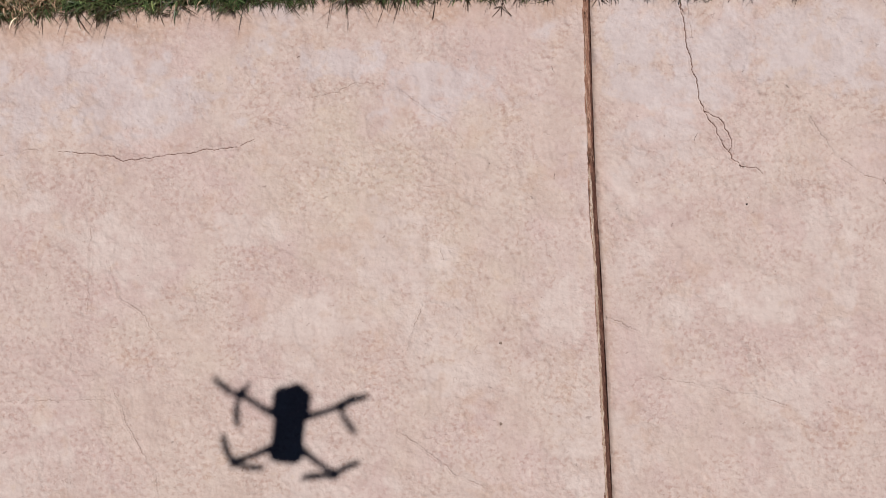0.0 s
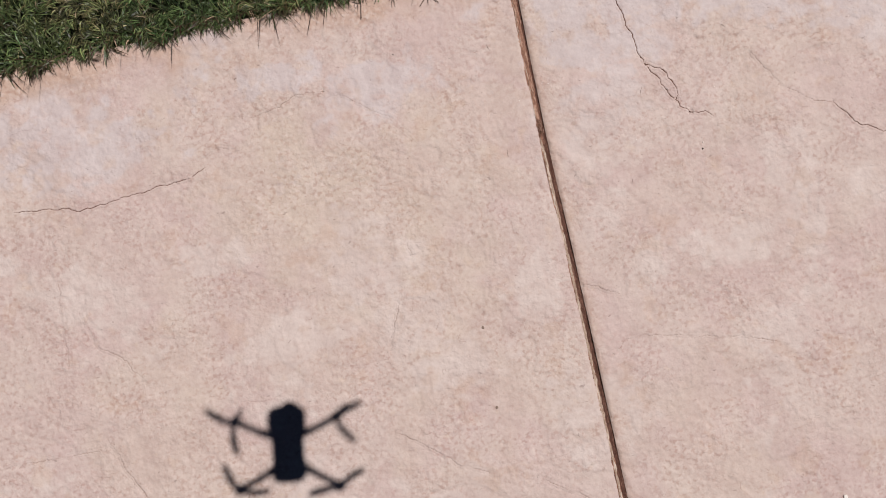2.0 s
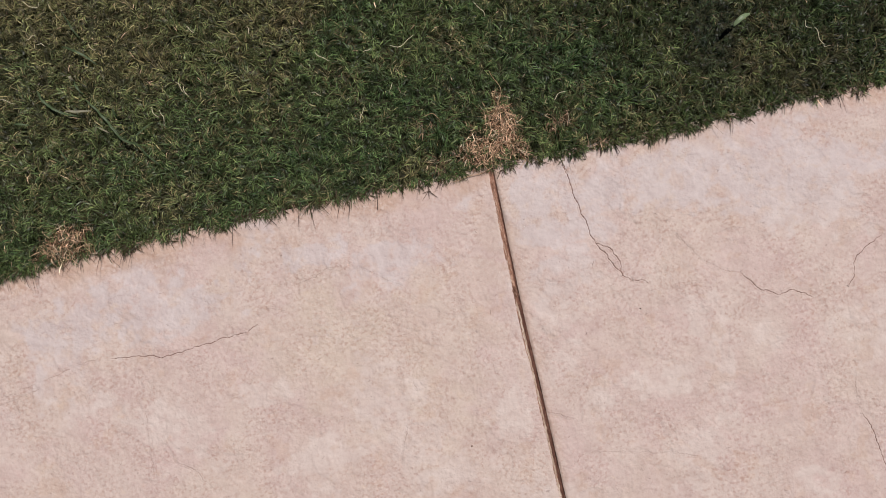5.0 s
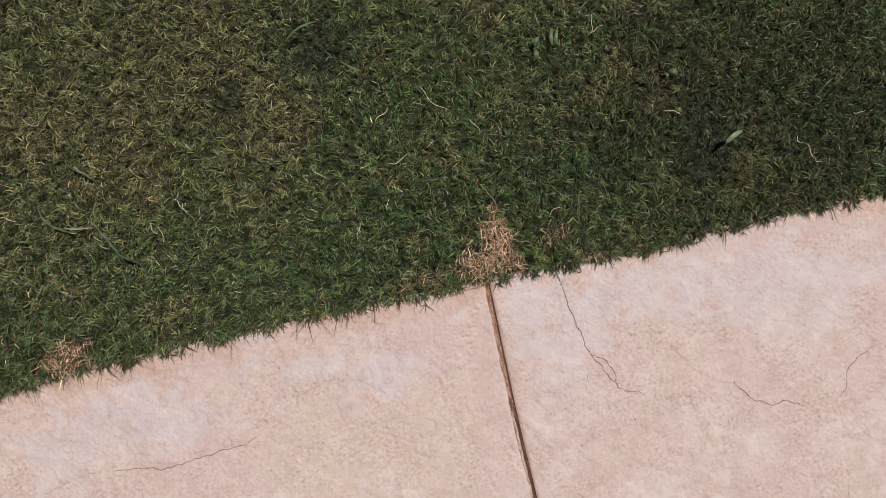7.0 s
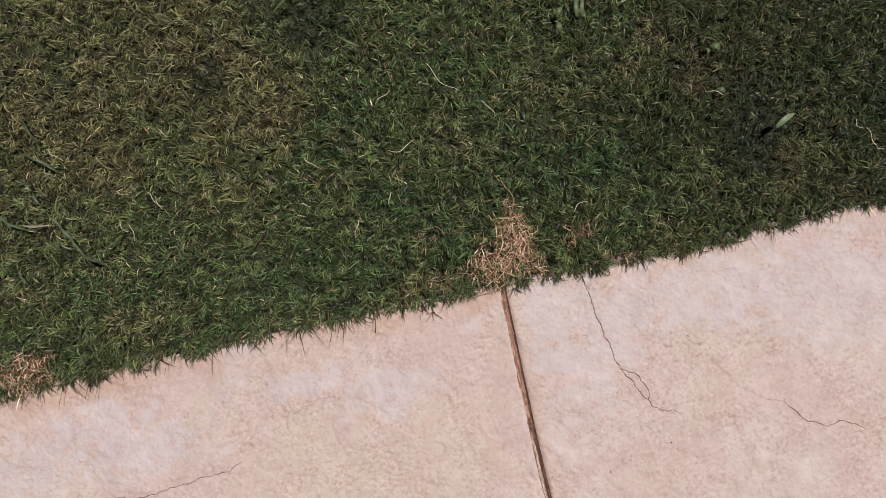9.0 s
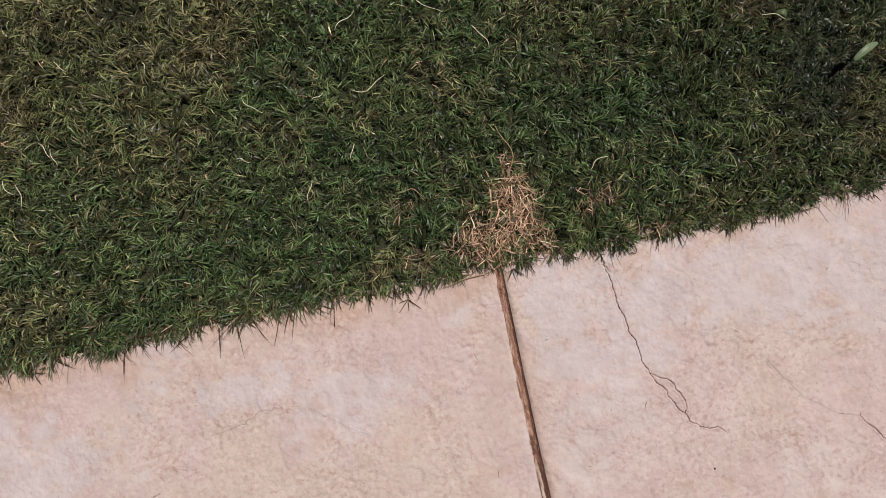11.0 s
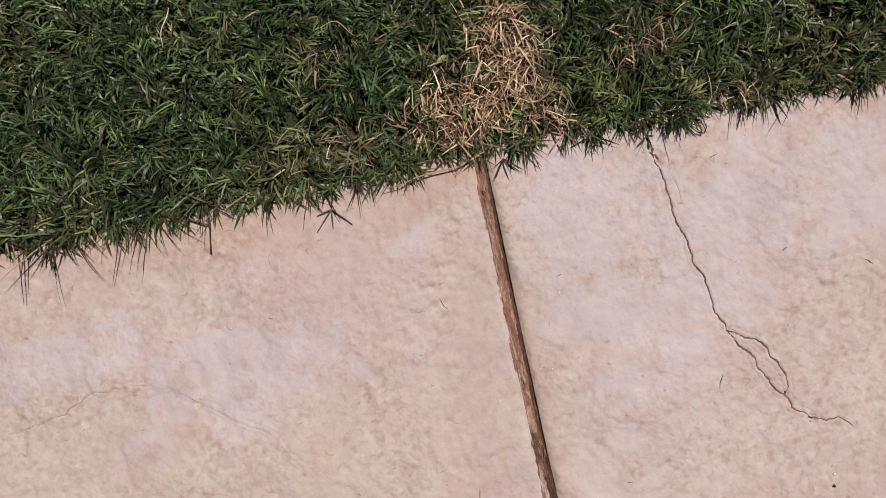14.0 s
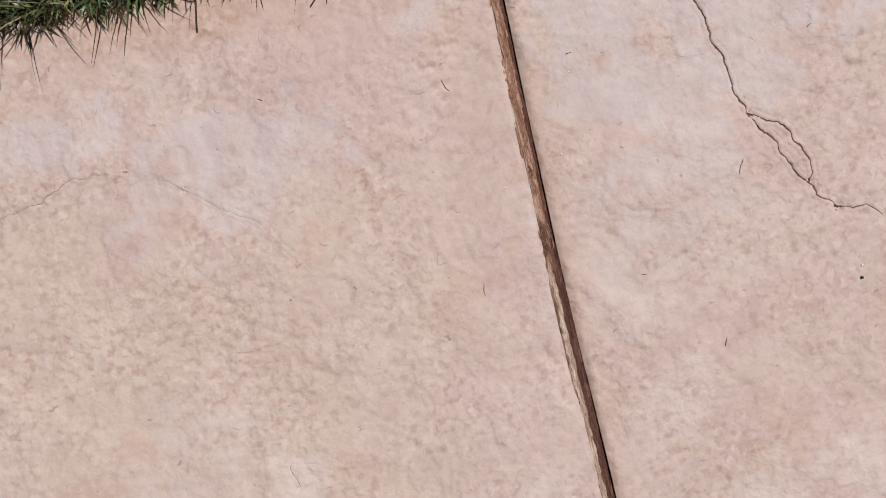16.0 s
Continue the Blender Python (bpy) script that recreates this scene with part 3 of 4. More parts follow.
def splinter(y0, y1, x, width, seed):
    """A thin bleached sliver that curls along the strip."""
    y = np.arange(y0, y1, 0.003)
    fade = np.minimum(1, np.minimum(y - y0, y1 - y) / 0.02)
    mid = x + joint_drift(y) + 0.0009 * rough_wave(y, y * 0 + seed, 34, seed, 3, 0.6)
    w = np.maximum(width * fade * (1 + 0.5 * wave(y, y * 0, 60, seed + 3)), 0.0002)
    z = -0.0034 + 0.0006 * wave(y, y * 0, 40, seed + 5)
    rows = [(mid - w, z - 0.0015), (mid - 0.4 * w, z + 0.0004), (mid + 0.5 * w, z + 0.0002), (mid + w, z - 0.0020)]
    verts = np.concatenate([np.stack([a, y, b], -1) for a, b in rows])
    at = np.arange(len(verts)).reshape(4, -1)
    faces = np.stack([at[1:, :-1], at[1:, 1:], at[:-1, 1:], at[:-1, :-1]], -1).reshape(-1, 4)
    me = mesh_from("splinter", verts, [faces])
    me.materials.append(pale_wood)
    ob = new("splinter", me)
    ob.parent = joint
    tagged(ob, "bleached wood sliver")


for k, (y0, y1, x, width) in enumerate(((-0.78, -0.41, -0.0064, 0.0043), (-1.12, -0.70, -0.0066, 0.0040), (-1.75, -1.05, -0.0066, 0.0036), (-0.60, -0.43, -0.0038, 0.0007), (-0.98, -0.66, -0.0040, 0.0006), (-0.62, -0.405, -0.0068, 0.0013), (-0.80, -0.58, -0.0074, 0.0012), (-0.71, -0.63, -0.0045, 0.0008), (-1.02, -0.84, -0.0072, 0.0013), (-1.30, -1.06, -0.0070, 0.0012), (-0.37, -0.22, -0.0070, 0.0009), (-0.19, -0.05, -0.0066, 0.0008), (-1.50, -1.33, -0.0072, 0.0012))):
    splinter(y0, y1, x, width, 171 + 7 * k)


def knot(y, x, size, seed, count):
    """A tangle of curled fibres."""
    rnd = random.Random(seed)
    bm = bmesh.new()
    for _ in range(count):
        cx, cy, r = x + float(joint_drift(y)) + rnd.uniform(-0.3, 0.3) * size, y + rnd.uniform(-1, 1) * size, size * rnd.uniform(0.3, 0.7)
        a0, turn, high = rnd.uniform(0, 6.3), rnd.uniform(1.5, 4.5), rnd.uniform(-0.0050, -0.0010)
        pts = [(cx + 0.55 * r * math.cos(a0 + turn * k / 7), cy + 1.5 * r * math.sin(a0 + turn * k / 7), high + 0.0008 * math.sin(k)) for k in range(8)]
        tube(bm, pts, [0.00035 + 0.0003 * math.sin(math.pi * k / 7) for k in range(8)], 5)
    return part("knot", bm, upper_wood, joint, "curled tangle of torn wood fibres")


knot(-0.390, -0.0030, 0.015, 5, 26)
knot(-0.300, -0.0040, 0.006, 6, 6)
knot(-0.045, -0.0030, 0.006, 7, 7)

# ---- lawn ----


def edge_at(x):
    """Where the lawn ends towards the paving."""
    bend = np.interp(x, (-1.9, -1.57, -1.2, -0.84, -0.48, -0.12, 0.0, 0.24, 0.6, 0.97, 1.3), (0.0, -0.008, 0.010, 0.016, 0.011, 0.006, 0.012, -0.004, -0.008, 0.008, 0.006))
    return bend + 0.003 + 0.013 * rough_wave(x, x * 0, 9, 181, 5, 0.8)


DRY_PATCHES = [
    # middle, half lengths, strength
    (-0.026, 0.074, 0.052, 0.042, 1.0),
    (0.034, 0.064, 0.050, 0.042, 1.0),
    (0.060, 0.150, 0.056, 0.054, 1.0),
    (0.072, 0.104, 0.036, 0.044, 1.0),
    (0.060, 0.215, 0.018, 0.040, 0.7),
    (-0.032, 0.142, 0.022, 0.020, 0.6),
    (0.102, 0.044, 0.027, 0.042, 0.9),
    (-0.088, 0.092, 0.026, 0.012, 0.55),
    (-0.020, 0.028, 0.034, 0.028, 0.8),
    (-1.350, 0.056, 0.095, 0.060, 0.85),
    (-0.165, 0.182, 0.042, 0.030, 0.30),
    (0.235, 0.112, 0.058, 0.035, 0.45),
    (0.335, 0.015, 0.042, 0.014, 0.75),
    (-0.150, 0.060, 0.060, 0.030, 0.3),
]


def dryness(x, y):
    dry = np.zeros_like(x)
    for k, (cx, cy, rx, ry, amount) in enumerate(DRY_PATCHES):
        dry = np.maximum(dry, amount * blob(x, y, cx, cy, rx, ry, 191 + k, 0.55))
    return dry


YELLOW_PATCHES = [
    (-0.98, 0.12, 0.15, 0.09, 0.7), (-1.06, 0.60, 0.18, 0.14, 0.4), (-0.71, 0.36, 0.11, 0.16, 0.5), (-1.26, 0.75, 0.16, 0.14, 0.5),
    (-0.51, 0.60, 0.13, 0.13, 0.5), (0.24, 0.55, 0.13, 0.12, 0.6), (0.54, 0.57, 0.14, 0.10, 0.6), (0.66, 0.45, 0.10, 0.07, 0.6),
    (0.90, 0.14, 0.20, 0.09, 0.5), (1.10, 0.54, 0.20, 0.15, 0.4), (-0.22, 0.07, 0.10, 0.05, 0.5), (0.45, 0.06, 0.14, 0.05, 0.4),
    (-0.26, 0.21, 0.22, 0.16, -0.5), (-0.71, 0.18, 0.12, 0.12, -0.4), (-0.33, 0.45, 0.18, 0.16, -0.4), (0.40, 0.29, 0.26, 0.15, -0.5),
]


def yellowing(x, y):
    f = 0.42 * rough_wave(x, y, 2.1, 201, 4, 0.6)
    f = f + 0.42 * soft_step(-x, 0.25, 0.9) * soft_step(y, 0.15, 0.55) + 0.28 * soft_step(y, 0.55, 0.85)
    for cx, cy, rx, ry, amount in YELLOW_PATCHES:
        f = f + amount * blob(x, y, cx, cy, rx, ry, 203, 0.8)
    return np.clip(f + 0.08, 0, 1)


def deepening(x, y):
    """Where the turf is lush and blue-green, and where its blades are only darker."""
    d = np.maximum(0.5 * blob(x, y, -0.30, 0.30, 0.13, 0.10, 261, 0.7), 0.6 * blob(x, y, 0.20, 0.30, 0.20, 0.16, 263, 0.7))
    d = np.maximum(d, 0.55 * blob(x, y, -0.47, 0.11, 0.22, 0.12, 266, 0.5))
    d = np.maximum(d, 0.8 * blob(x, y, -0.36, 0.82, 0.12, 0.13, 267, 0.7))
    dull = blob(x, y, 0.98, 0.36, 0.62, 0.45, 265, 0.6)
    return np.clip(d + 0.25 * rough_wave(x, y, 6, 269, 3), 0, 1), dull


def dark_spots(x, y):
    """Spots where the blades are tinted dark, shorter and slightly sparser."""
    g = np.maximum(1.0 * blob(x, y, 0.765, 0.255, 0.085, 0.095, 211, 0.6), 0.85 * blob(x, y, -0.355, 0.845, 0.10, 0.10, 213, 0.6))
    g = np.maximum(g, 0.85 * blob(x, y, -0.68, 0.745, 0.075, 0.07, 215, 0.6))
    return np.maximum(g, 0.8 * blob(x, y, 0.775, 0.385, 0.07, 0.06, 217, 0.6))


def blades(name, root, length, width, heading, lean, droop, colour, mat, segments=3):
    """Many tapered, bending blades in one mesh. lean: first rise in radians; droop: how far the tip bends down."""
    n = len(root)
    out = np.stack([np.cos(heading), np.sin(heading), 0 * heading], -1)
    roll = np.random.RandomState(n % 1000).uniform(-0.9, 0.9, n)
    side = np.stack([-np.sin(heading) * np.cos(roll), np.cos(heading) * np.cos(roll), np.sin(roll)], -1)
    p, verts = root.copy(), []
    shape = (0.8, 1.0, 0.75, 0.0) if segments == 3 else (0.8, 0.9, 0.0)
    for k in range(segments + 1):
        w = (width * shape[k] / 2)[:, None]
        if k < segments:
            verts += [p - side * w, p + side * w]
        else:
            verts.append(p)
        rise = lean - droop * (k + 0.5) / segments
        p = p + (length / segments)[:, None] * (out * np.cos(rise)[:, None] + np.array((0, 0, 1.0)) * np.sin(rise)[:, None])
    per = len(verts)
    V = np.stack(verts, 1).reshape(-1, 3)
    base = (np.arange(n) * per)[:, None]
    quads = np.concatenate([base + np.array((2 * k, 2 * k + 1, 2 * k + 3, 2 * k + 2)) for k in range(segments - 1)])
    tris = base + np.array((per - 3, per - 2, per - 1))
    me = mesh_from(name, V, [quads, tris])
    coloured(me, "tint", np.repeat(colour, per, 0))
    me.materials.append(mat)
    return new(name, me)


def pick(rng, a, b, f):
    return a + (np.asarray(b) - a) * f[:, None]


GREEN = np.array((0.104, 0.136, 0.049))
DEEP = np.array((0.049, 0.085, 0.031))
LIME = np.array((0.176, 0.163, 0.068))
KHAKI = np.array((0.205, 0.178, 0.088))
BROWN = np.array((0.105, 0.084, 0.040))
STRAW = np.array((0.520, 0.360, 0.245))
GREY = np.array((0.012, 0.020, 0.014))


def lawn(name, x0, x1, y0, y1, density, hole, seed, label, scale=1.0):
    rng = np.random.RandomState(seed)
    n = int((x1 - x0) * (y1 - y0) * 1e4 * density)
    x, y = rng.uniform(x0, x1, n), rng.uniform(y0, y1, n)
    # blades stand in tufts
    x, y = x + 0.006 * wave(x, y, 45, 3), y + 0.006 * wave(x, y, 45, 4)
    dry, yellow, dark = dryness(x, y), yellowing(x, y), dark_spots(x, y)
    tuft = soft_step(rough_wave(x, y, 36, 281, 2, 0.6), -0.5, 0.45)
    keep = (rng.uniform(size=n) < 0.58 + 0.42 * tuft) & (y > edge_at(x)) & (rng.uniform(size=n) > dry * 0.55) & (rng.uniform(size=n) > 0.15 * dark)
    if hole:
        inside = np.minimum(np.minimum(x - x0, x1 - x), y1 - y) + 0.12 * rough_wave(x, y, 3, 283, 3)
        keep &= rng.uniform(size=n) < soft_step(inside, 0.0, 0.45)
        keep &= ~((x > hole[0]) & (x < hole[1]) & (y < hole[2]))
    x, y, dry, yellow, dark, tuft = x[keep], y[keep], dry[keep], yellow[keep], dark[keep], tuft[keep]
    n = len(x)
    u = rng.uniform(size=(8, n))
    flow = 2.6 * rough_wave(x, y, 6, 221, 3, 0.6) * np.pi
    heading = flow + rng.normal(0, 0.75, n)
    near = 1 - soft_step(y - edge_at(x), 0.0, 0.035)
    heading = np.where(u[0] < 0.75 * near, -np.pi / 2 + rng.normal(0, 0.7, n), heading)
    vigour = (0.72 + 0.42 * tuft) * (0.92 + 0.3 * rough_wave(x, y, 5, 231, 3))
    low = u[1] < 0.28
    length = 0.76 * scale * vigour * np.where(low, 0.014 + 0.020 * u[2], 0.022 + 0.032 * u[2]) * (1 - 0.35 * dark - 0.3 * dry)
    width = scale * (0.0013 + 0.0019 * u[3])
    lean = np.where(low, 0.1 + 0.5 * u[4], 0.40 + 1.0 * u[4])
    droop = 0.6 + 1.9 * u[5]
    patchy = soft_step(rough_wave(x, y, 9, 271, 4, 0.65), 0.05, 0.6)
    colour = pick(rng, GREEN, DEEP, np.clip(u[6] * 1.2 - 0.1 + 0.5 * rough_wave(x, y, 4, 241, 3), 0, 1))
    colour = pick(rng, colour, LIME, np.clip(0.75 * yellow + 0.5 * (u[7] - 0.62), 0, 1))
    brown = (rng.uniform(size=n) < 0.05 + 0.38 * yellow + 0.4 * dry + 0.34 * patchy) | (low & (rng.uniform(size=n) < 0.5))
    colour = np.where(brown[:, None], pick(rng, np.broadcast_to(BROWN, (n, 3)), KHAKI, rng.uniform(size=n)), colour)
    pale = rng.uniform(size=n) < 0.004 + 0.016 * yellow * patchy
    colour = np.where(pale[:, None], STRAW * 0.9, colour)
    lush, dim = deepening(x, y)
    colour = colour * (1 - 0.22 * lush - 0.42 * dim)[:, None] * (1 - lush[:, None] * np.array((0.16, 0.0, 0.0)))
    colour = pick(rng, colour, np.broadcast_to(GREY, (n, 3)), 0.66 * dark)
    # Low blades get a darker tint, standing in for shade deep in the turf.
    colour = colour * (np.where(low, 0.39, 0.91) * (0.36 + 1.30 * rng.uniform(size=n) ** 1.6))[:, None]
    colour = colour * np.clip(1.02 + 1.0 * rough_wave(x, y, 30, 291, 3, 0.75), 0.32, 1.9)[:, None]
    on_slab = y < 0.018
    lean = np.where(on_slab, 0.55 + 0.7 * u[4], lean)
    droop = np.where(on_slab, 0.2 + 0.7 * u[5], droop)
    root = np.stack([x, y, np.where(on_slab, -0.002, -0.018 + 0.024 * u[1] * (~low))], -1)
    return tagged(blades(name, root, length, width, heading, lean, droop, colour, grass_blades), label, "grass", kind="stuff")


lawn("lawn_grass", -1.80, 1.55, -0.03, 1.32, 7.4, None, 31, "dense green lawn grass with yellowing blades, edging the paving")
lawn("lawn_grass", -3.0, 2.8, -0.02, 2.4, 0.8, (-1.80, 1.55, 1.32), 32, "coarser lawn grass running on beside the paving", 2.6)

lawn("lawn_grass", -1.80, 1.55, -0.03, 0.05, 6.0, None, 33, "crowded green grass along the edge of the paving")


def fringe(seed):
    """Longer dead blades that hang singly over the edge of the paving, in loose clumps."""
    rng = np.random.RandomState(seed)
    n = 2600
    x = rng.uniform(-1.9, 1.6, n)
    clump = rough_wave(x, x * 0, 24, 251, 3, 0.7) + 0.25 * soft_step(-x, 0.2, 0.5) * (1 - soft_step(-x, 1.2, 1.4))
    keep = rng.uniform(size=n) < soft_step(clump, -0.30, 0.60) * 0.85 + 0.06
    x, clump = x[keep], clump[keep]
    n = len(x)
    u = rng.uniform(size=(6, n))
    y = edge_at(x) + 0.003 + 0.018 * u[0]
    heading = -np.pi / 2 + 0.9 * wave(x, x * 0, 40, 255) + rng.normal(0, 0.75, n)
    length = (0.014 + 0.026 * u[1] + 0.022 * np.clip(clump, 0, 1) + 0.020 * (u[1] > 0.88)) * (1 + 0.28 * soft_step(-x, 0.15, 0.4) + 0.25 * wave(x, x * 0, 5, 257))
    colour = pick(rng, (0.4 * GREEN + 0.6 * DEEP) * 0.9, np.array((0.052, 0.027, 0.016)), np.clip((u[2] > 0.55) * u[3] ** 0.35, 0, 1))
    colour = np.where((u[1] > 0.72)[:, None], np.array((0.046, 0.024, 0.015)), colour)
    colour = np.where((u[2] > 0.955)[:, None], STRAW * 0.6, colour)
    root = np.stack([x, y, -0.004 + 0.012 * u[4]], -1)
    width = np.where(u[1] > 0.6, 0.0011 + 0.0009 * u[5], 0.0014 + 0.0015 * u[5])
    ob = blades("edge_grass", root, length, width, heading, 0.25 + 0.5 * rng.uniform(size=n), 0.2 + 0.8 * rng.uniform(size=n), colour, grass_blades)
    return tagged(ob, "dark dead grass blades hanging over the concrete edge", "grass", kind="stuff")


fringe(41)


def edge_sprigs(seed, count=150):
    """Dead stolons that reach out from the lawn, each with a fan of stiff dark blades at its node."""
    rng = np.random.RandomState(seed)
    at_x = rng.uniform(-1.85, 1.5, count)
    out = -np.pi / 2 + rng.normal(0, 0.45, count)
    reach = rng.uniform(0.0, 0.018, count)
    node_x, node_y = at_x + reach * np.cos(out), edge_at(at_x) + 0.004 + reach * np.sin(out)
    fan = rng.randint(3, 7, count)
    x, y, mid = np.repeat(node_x, fan), np.repeat(node_y, fan), np.repeat(out, fan)
    n = len(x)
    u = rng.uniform(size=(5, n))
    heading = mid + rng.uniform(-1.15, 1.15, n)
    length = 0.012 + 0.026 * u[0] ** 1.3
    colour = pick(rng, np.broadcast_to(np.array((0.050, 0.028, 0.017)), (n, 3)), np.array((0.085, 0.105, 0.042)), np.repeat(rng.uniform(size=count), fan))
    colour = colour * (0.7 + 0.6 * u[1])[:, None]
    root = np.stack([x, y, 0.001 + 0.006 * u[2]], -1)
    ob = blades("edge_grass", root, length, 0.0013 + 0.0011 * u[3], heading, 0.15 + 0.45 * u[4], 0.2 + 0.5 * rng.uniform(size=n), colour, grass_blades)
    return tagged(ob, "dark stiff grass sprigs fanning out over the concrete edge", "grass", kind="stuff")


edge_sprigs(43)


def dry_patch(k, cx, cy, rx, ry, amount):
    rng = np.random.RandomState(60 + k)
    n = int(rx * ry * 4e4 * 8.5 * amount)
    x, y = cx + rng.uniform(-1.25, 1.25, n) * rx, cy + rng.uniform(-1.25, 1.25, n) * ry
    keep = (blob(x, y, cx, cy, rx, ry, 191 + k, 0.55) > rng.uniform(0.1, 0.8, n)) & (y > edge_at(x) - 0.004)
    x, y = x[keep], y[keep]
    n = len(x)
    u = rng.uniform(size=(6, n))
    heading = np.where(u[1] < 0.6, -np.pi / 2 + rng.normal(0, 0.75, n), rng.uniform(0, 2 * np.pi, n))
    colour = pick(rng, STRAW * (0.95, 0.95, 0.92), np.array((0.24, 0.140, 0.090)), u[0])
    colour = np.where((u[1] > 0.90)[:, None], np.array((0.60, 0.50, 0.37)), colour) * (0.4 + 0.9 * amount) * (0.52 + 1.0 * rng.uniform(size=n))[:, None]
    mat = rng.uniform(size=n) < 0.52
    colour = np.where(mat[:, None], pick(rng, np.broadcast_to(np.array((0.10, 0.048, 0.026)), (n, 3)), np.array((0.30, 0.165, 0.095)), u[0]) * (0.4 + 0.7 * amount), colour)
    root = np.stack([x, y, np.where(mat, -0.008 + 0.012 * u[2], -0.004 + 0.024 * u[2])], -1)
    lean = np.where(mat, 0.25 * u[5], 0.15 + 0.9 * rng.uniform(size=n))
    ob = blades("dry_grass_patch", root, 0.012 + 0.032 * u[3] ** 1.5, 0.0008 + 0.0018 * u[4] ** 1.5, heading, lean, np.where(mat, 0.3, 0.6 + 1.8 * u[5]), colour, straw_blades)
    return tagged(ob, "patch of dead straw-coloured grass in the lawn's edge", "dry grass", "dry patches", "stuff")


for k, patch in enumerate(DRY_PATCHES):
    dry_patch(k, *patch)

# ---- single straws and leaves lying on the lawn ----
STRAWS = [
    ((-0.234, 0.567), (-0.185, 0.598)), ((-0.081, 0.641), (-0.008, 0.550)), ((0.046, 0.512), (0.074, 0.461)), ((-0.227, 0.435), (-0.151, 0.452)),
    ((-0.455, 0.468), (-0.415, 0.430)), ((-0.243, 0.324), (-0.257, 0.290)), ((-0.347, 0.269), (-0.367, 0.223)), ((-0.312, 0.433), (-0.286, 0.442)),
    ((0.266, 0.186), (0.226, 0.165)), ((-0.874, 0.451), (-0.862, 0.413)), ((-0.961, 0.395), (-0.952, 0.345)), ((-0.645, 0.591), (-0.643, 0.563)),
    ((-0.493, 0.347), (-0.467, 0.332)), ((1.048, 0.215), (1.071, 0.156)), ((1.031, 0.243), (1.048, 0.215)), ((1.071, 0.156), (1.087, 0.149)), ((1.215, 0.278), (1.249, 0.274)), ((0.649, 0.411), (0.697, 0.387)), 
    ((-0.896, 0.471), (-0.878, 0.433)), ((-0.980, 0.406), (-0.968, 0.373)), ((-1.296, 0.804), (-1.274, 0.782)), ((-1.274, 0.782), (-1.251, 0.794)), ((-1.312, 0.688), (-1.280, 0.693)), ((-1.285, 0.671), (-1.258, 0.658)),
    ((-1.444, 0.529), (-1.385, 0.506)), ((-0.827, 0.629), (-0.809, 0.605)), ((-1.130, 0.636), (-1.114, 0.616)), ((0.487, 0.745), (0.475, 0.691)), ((0.475, 0.691), (0.517, 0.706)),
    ((0.057, 0.300), (0.056, 0.180)), ((-0.170, 0.205), (-0.125, 0.185)),
]
straw_pale = plain_material("pale_straw", (0.62, 0.55, 0.40), 0.55, 400, 0.25)
straw_brown = plain_material("brown_straw", (0.40, 0.25, 0.15), 0.6, 400, 0.3)
for k, (a, b) in enumerate(STRAWS):
    rnd = random.Random(300 + k)
    bend, high = rnd.uniform(-0.18, 0.18), 0.030 + 0.010 * rnd.random()
    ax, ay, dx, dy = *a, b[0] - a[0], b[1] - a[1]
    pts = []
    for i in range(9):
        s = i / 8
        off = bend * math.sin(math.pi * s) + 0.05 * math.sin(7 * s + k)
        pts.append((ax + dx * s - dy * off, ay + dy * s + dx * off, high + 0.004 * math.sin(5 * s + k)))
    bm = tube(bmesh.new(), pts, [0.00025 + 0.00055 * math.sin(math.pi * min(1, 0.15 + 0.8 * i / 8)) for i in range(9)], 5)
    ob = part("dry_straw", bm, straw_brown if k >= len(STRAWS) - 2 else straw_pale)
    tagged(ob, "brown dry stalk lying over the dead patch" if k >= len(STRAWS) - 2 else "thin pale dry straw lying on the lawn", "straw", "loose straws")


def broad_blade(name, a, b, width, high, colour, label, category, group=""):
    """A wide leaf blade with a folded midrib."""
    bm = bmesh.new()
    dx, dy = b[0] - a[0], b[1] - a[1]
    size = math.hypot(dx, dy)
    nx, ny = -dy / size, dx / size
    rows = []
    for i in range(11):
        s = i / 10
        w = width * (math.sin(math.pi * (0.12 + 0.86 * s)) ** 0.7)
        bow = 0.08 * size * math.sin(math.pi * s)
        x, y, z = a[0] + dx * s + nx * bow, a[1] + dy * s + ny * bow, high + 0.012 * math.sin(math.pi * s)
        rows.append([bm.verts.new((x + nx * w * e, y + ny * w * e, z + 0.25 * width * abs(e) - (0.0004 if e == 0 else 0))) for e in (-1, 0, 1)])
    for r, s in zip(rows, rows[1:]):
        for k in range(2):
            f = bm.faces.new((r[k], s[k], s[k + 1], r[k + 1]))
            f.smooth = True
    bm.normal_update()
    bmesh.ops.solidify(bm, geom=bm.faces[:], thickness=0.0003)
    return tagged(part(name, bm, colour), label, category, group)


leaf_green = plain_material("leaf_green", (0.125, 0.165, 0.088), 0.45, 220, 0.4)
weed_green = plain_material("weed_green", (0.078, 0.105, 0.045), 0.5, 220, 0.45)
runner_green = plain_material("runner_green", (0.055, 0.085, 0.030), 0.5, 300, 0.3)
broad_blade("leaf_blade", (0.802, 0.267), (0.861, 0.293), 0.0075, 0.052, leaf_green, "broad pale green leaf blade sticking up from the lawn", "leaf")
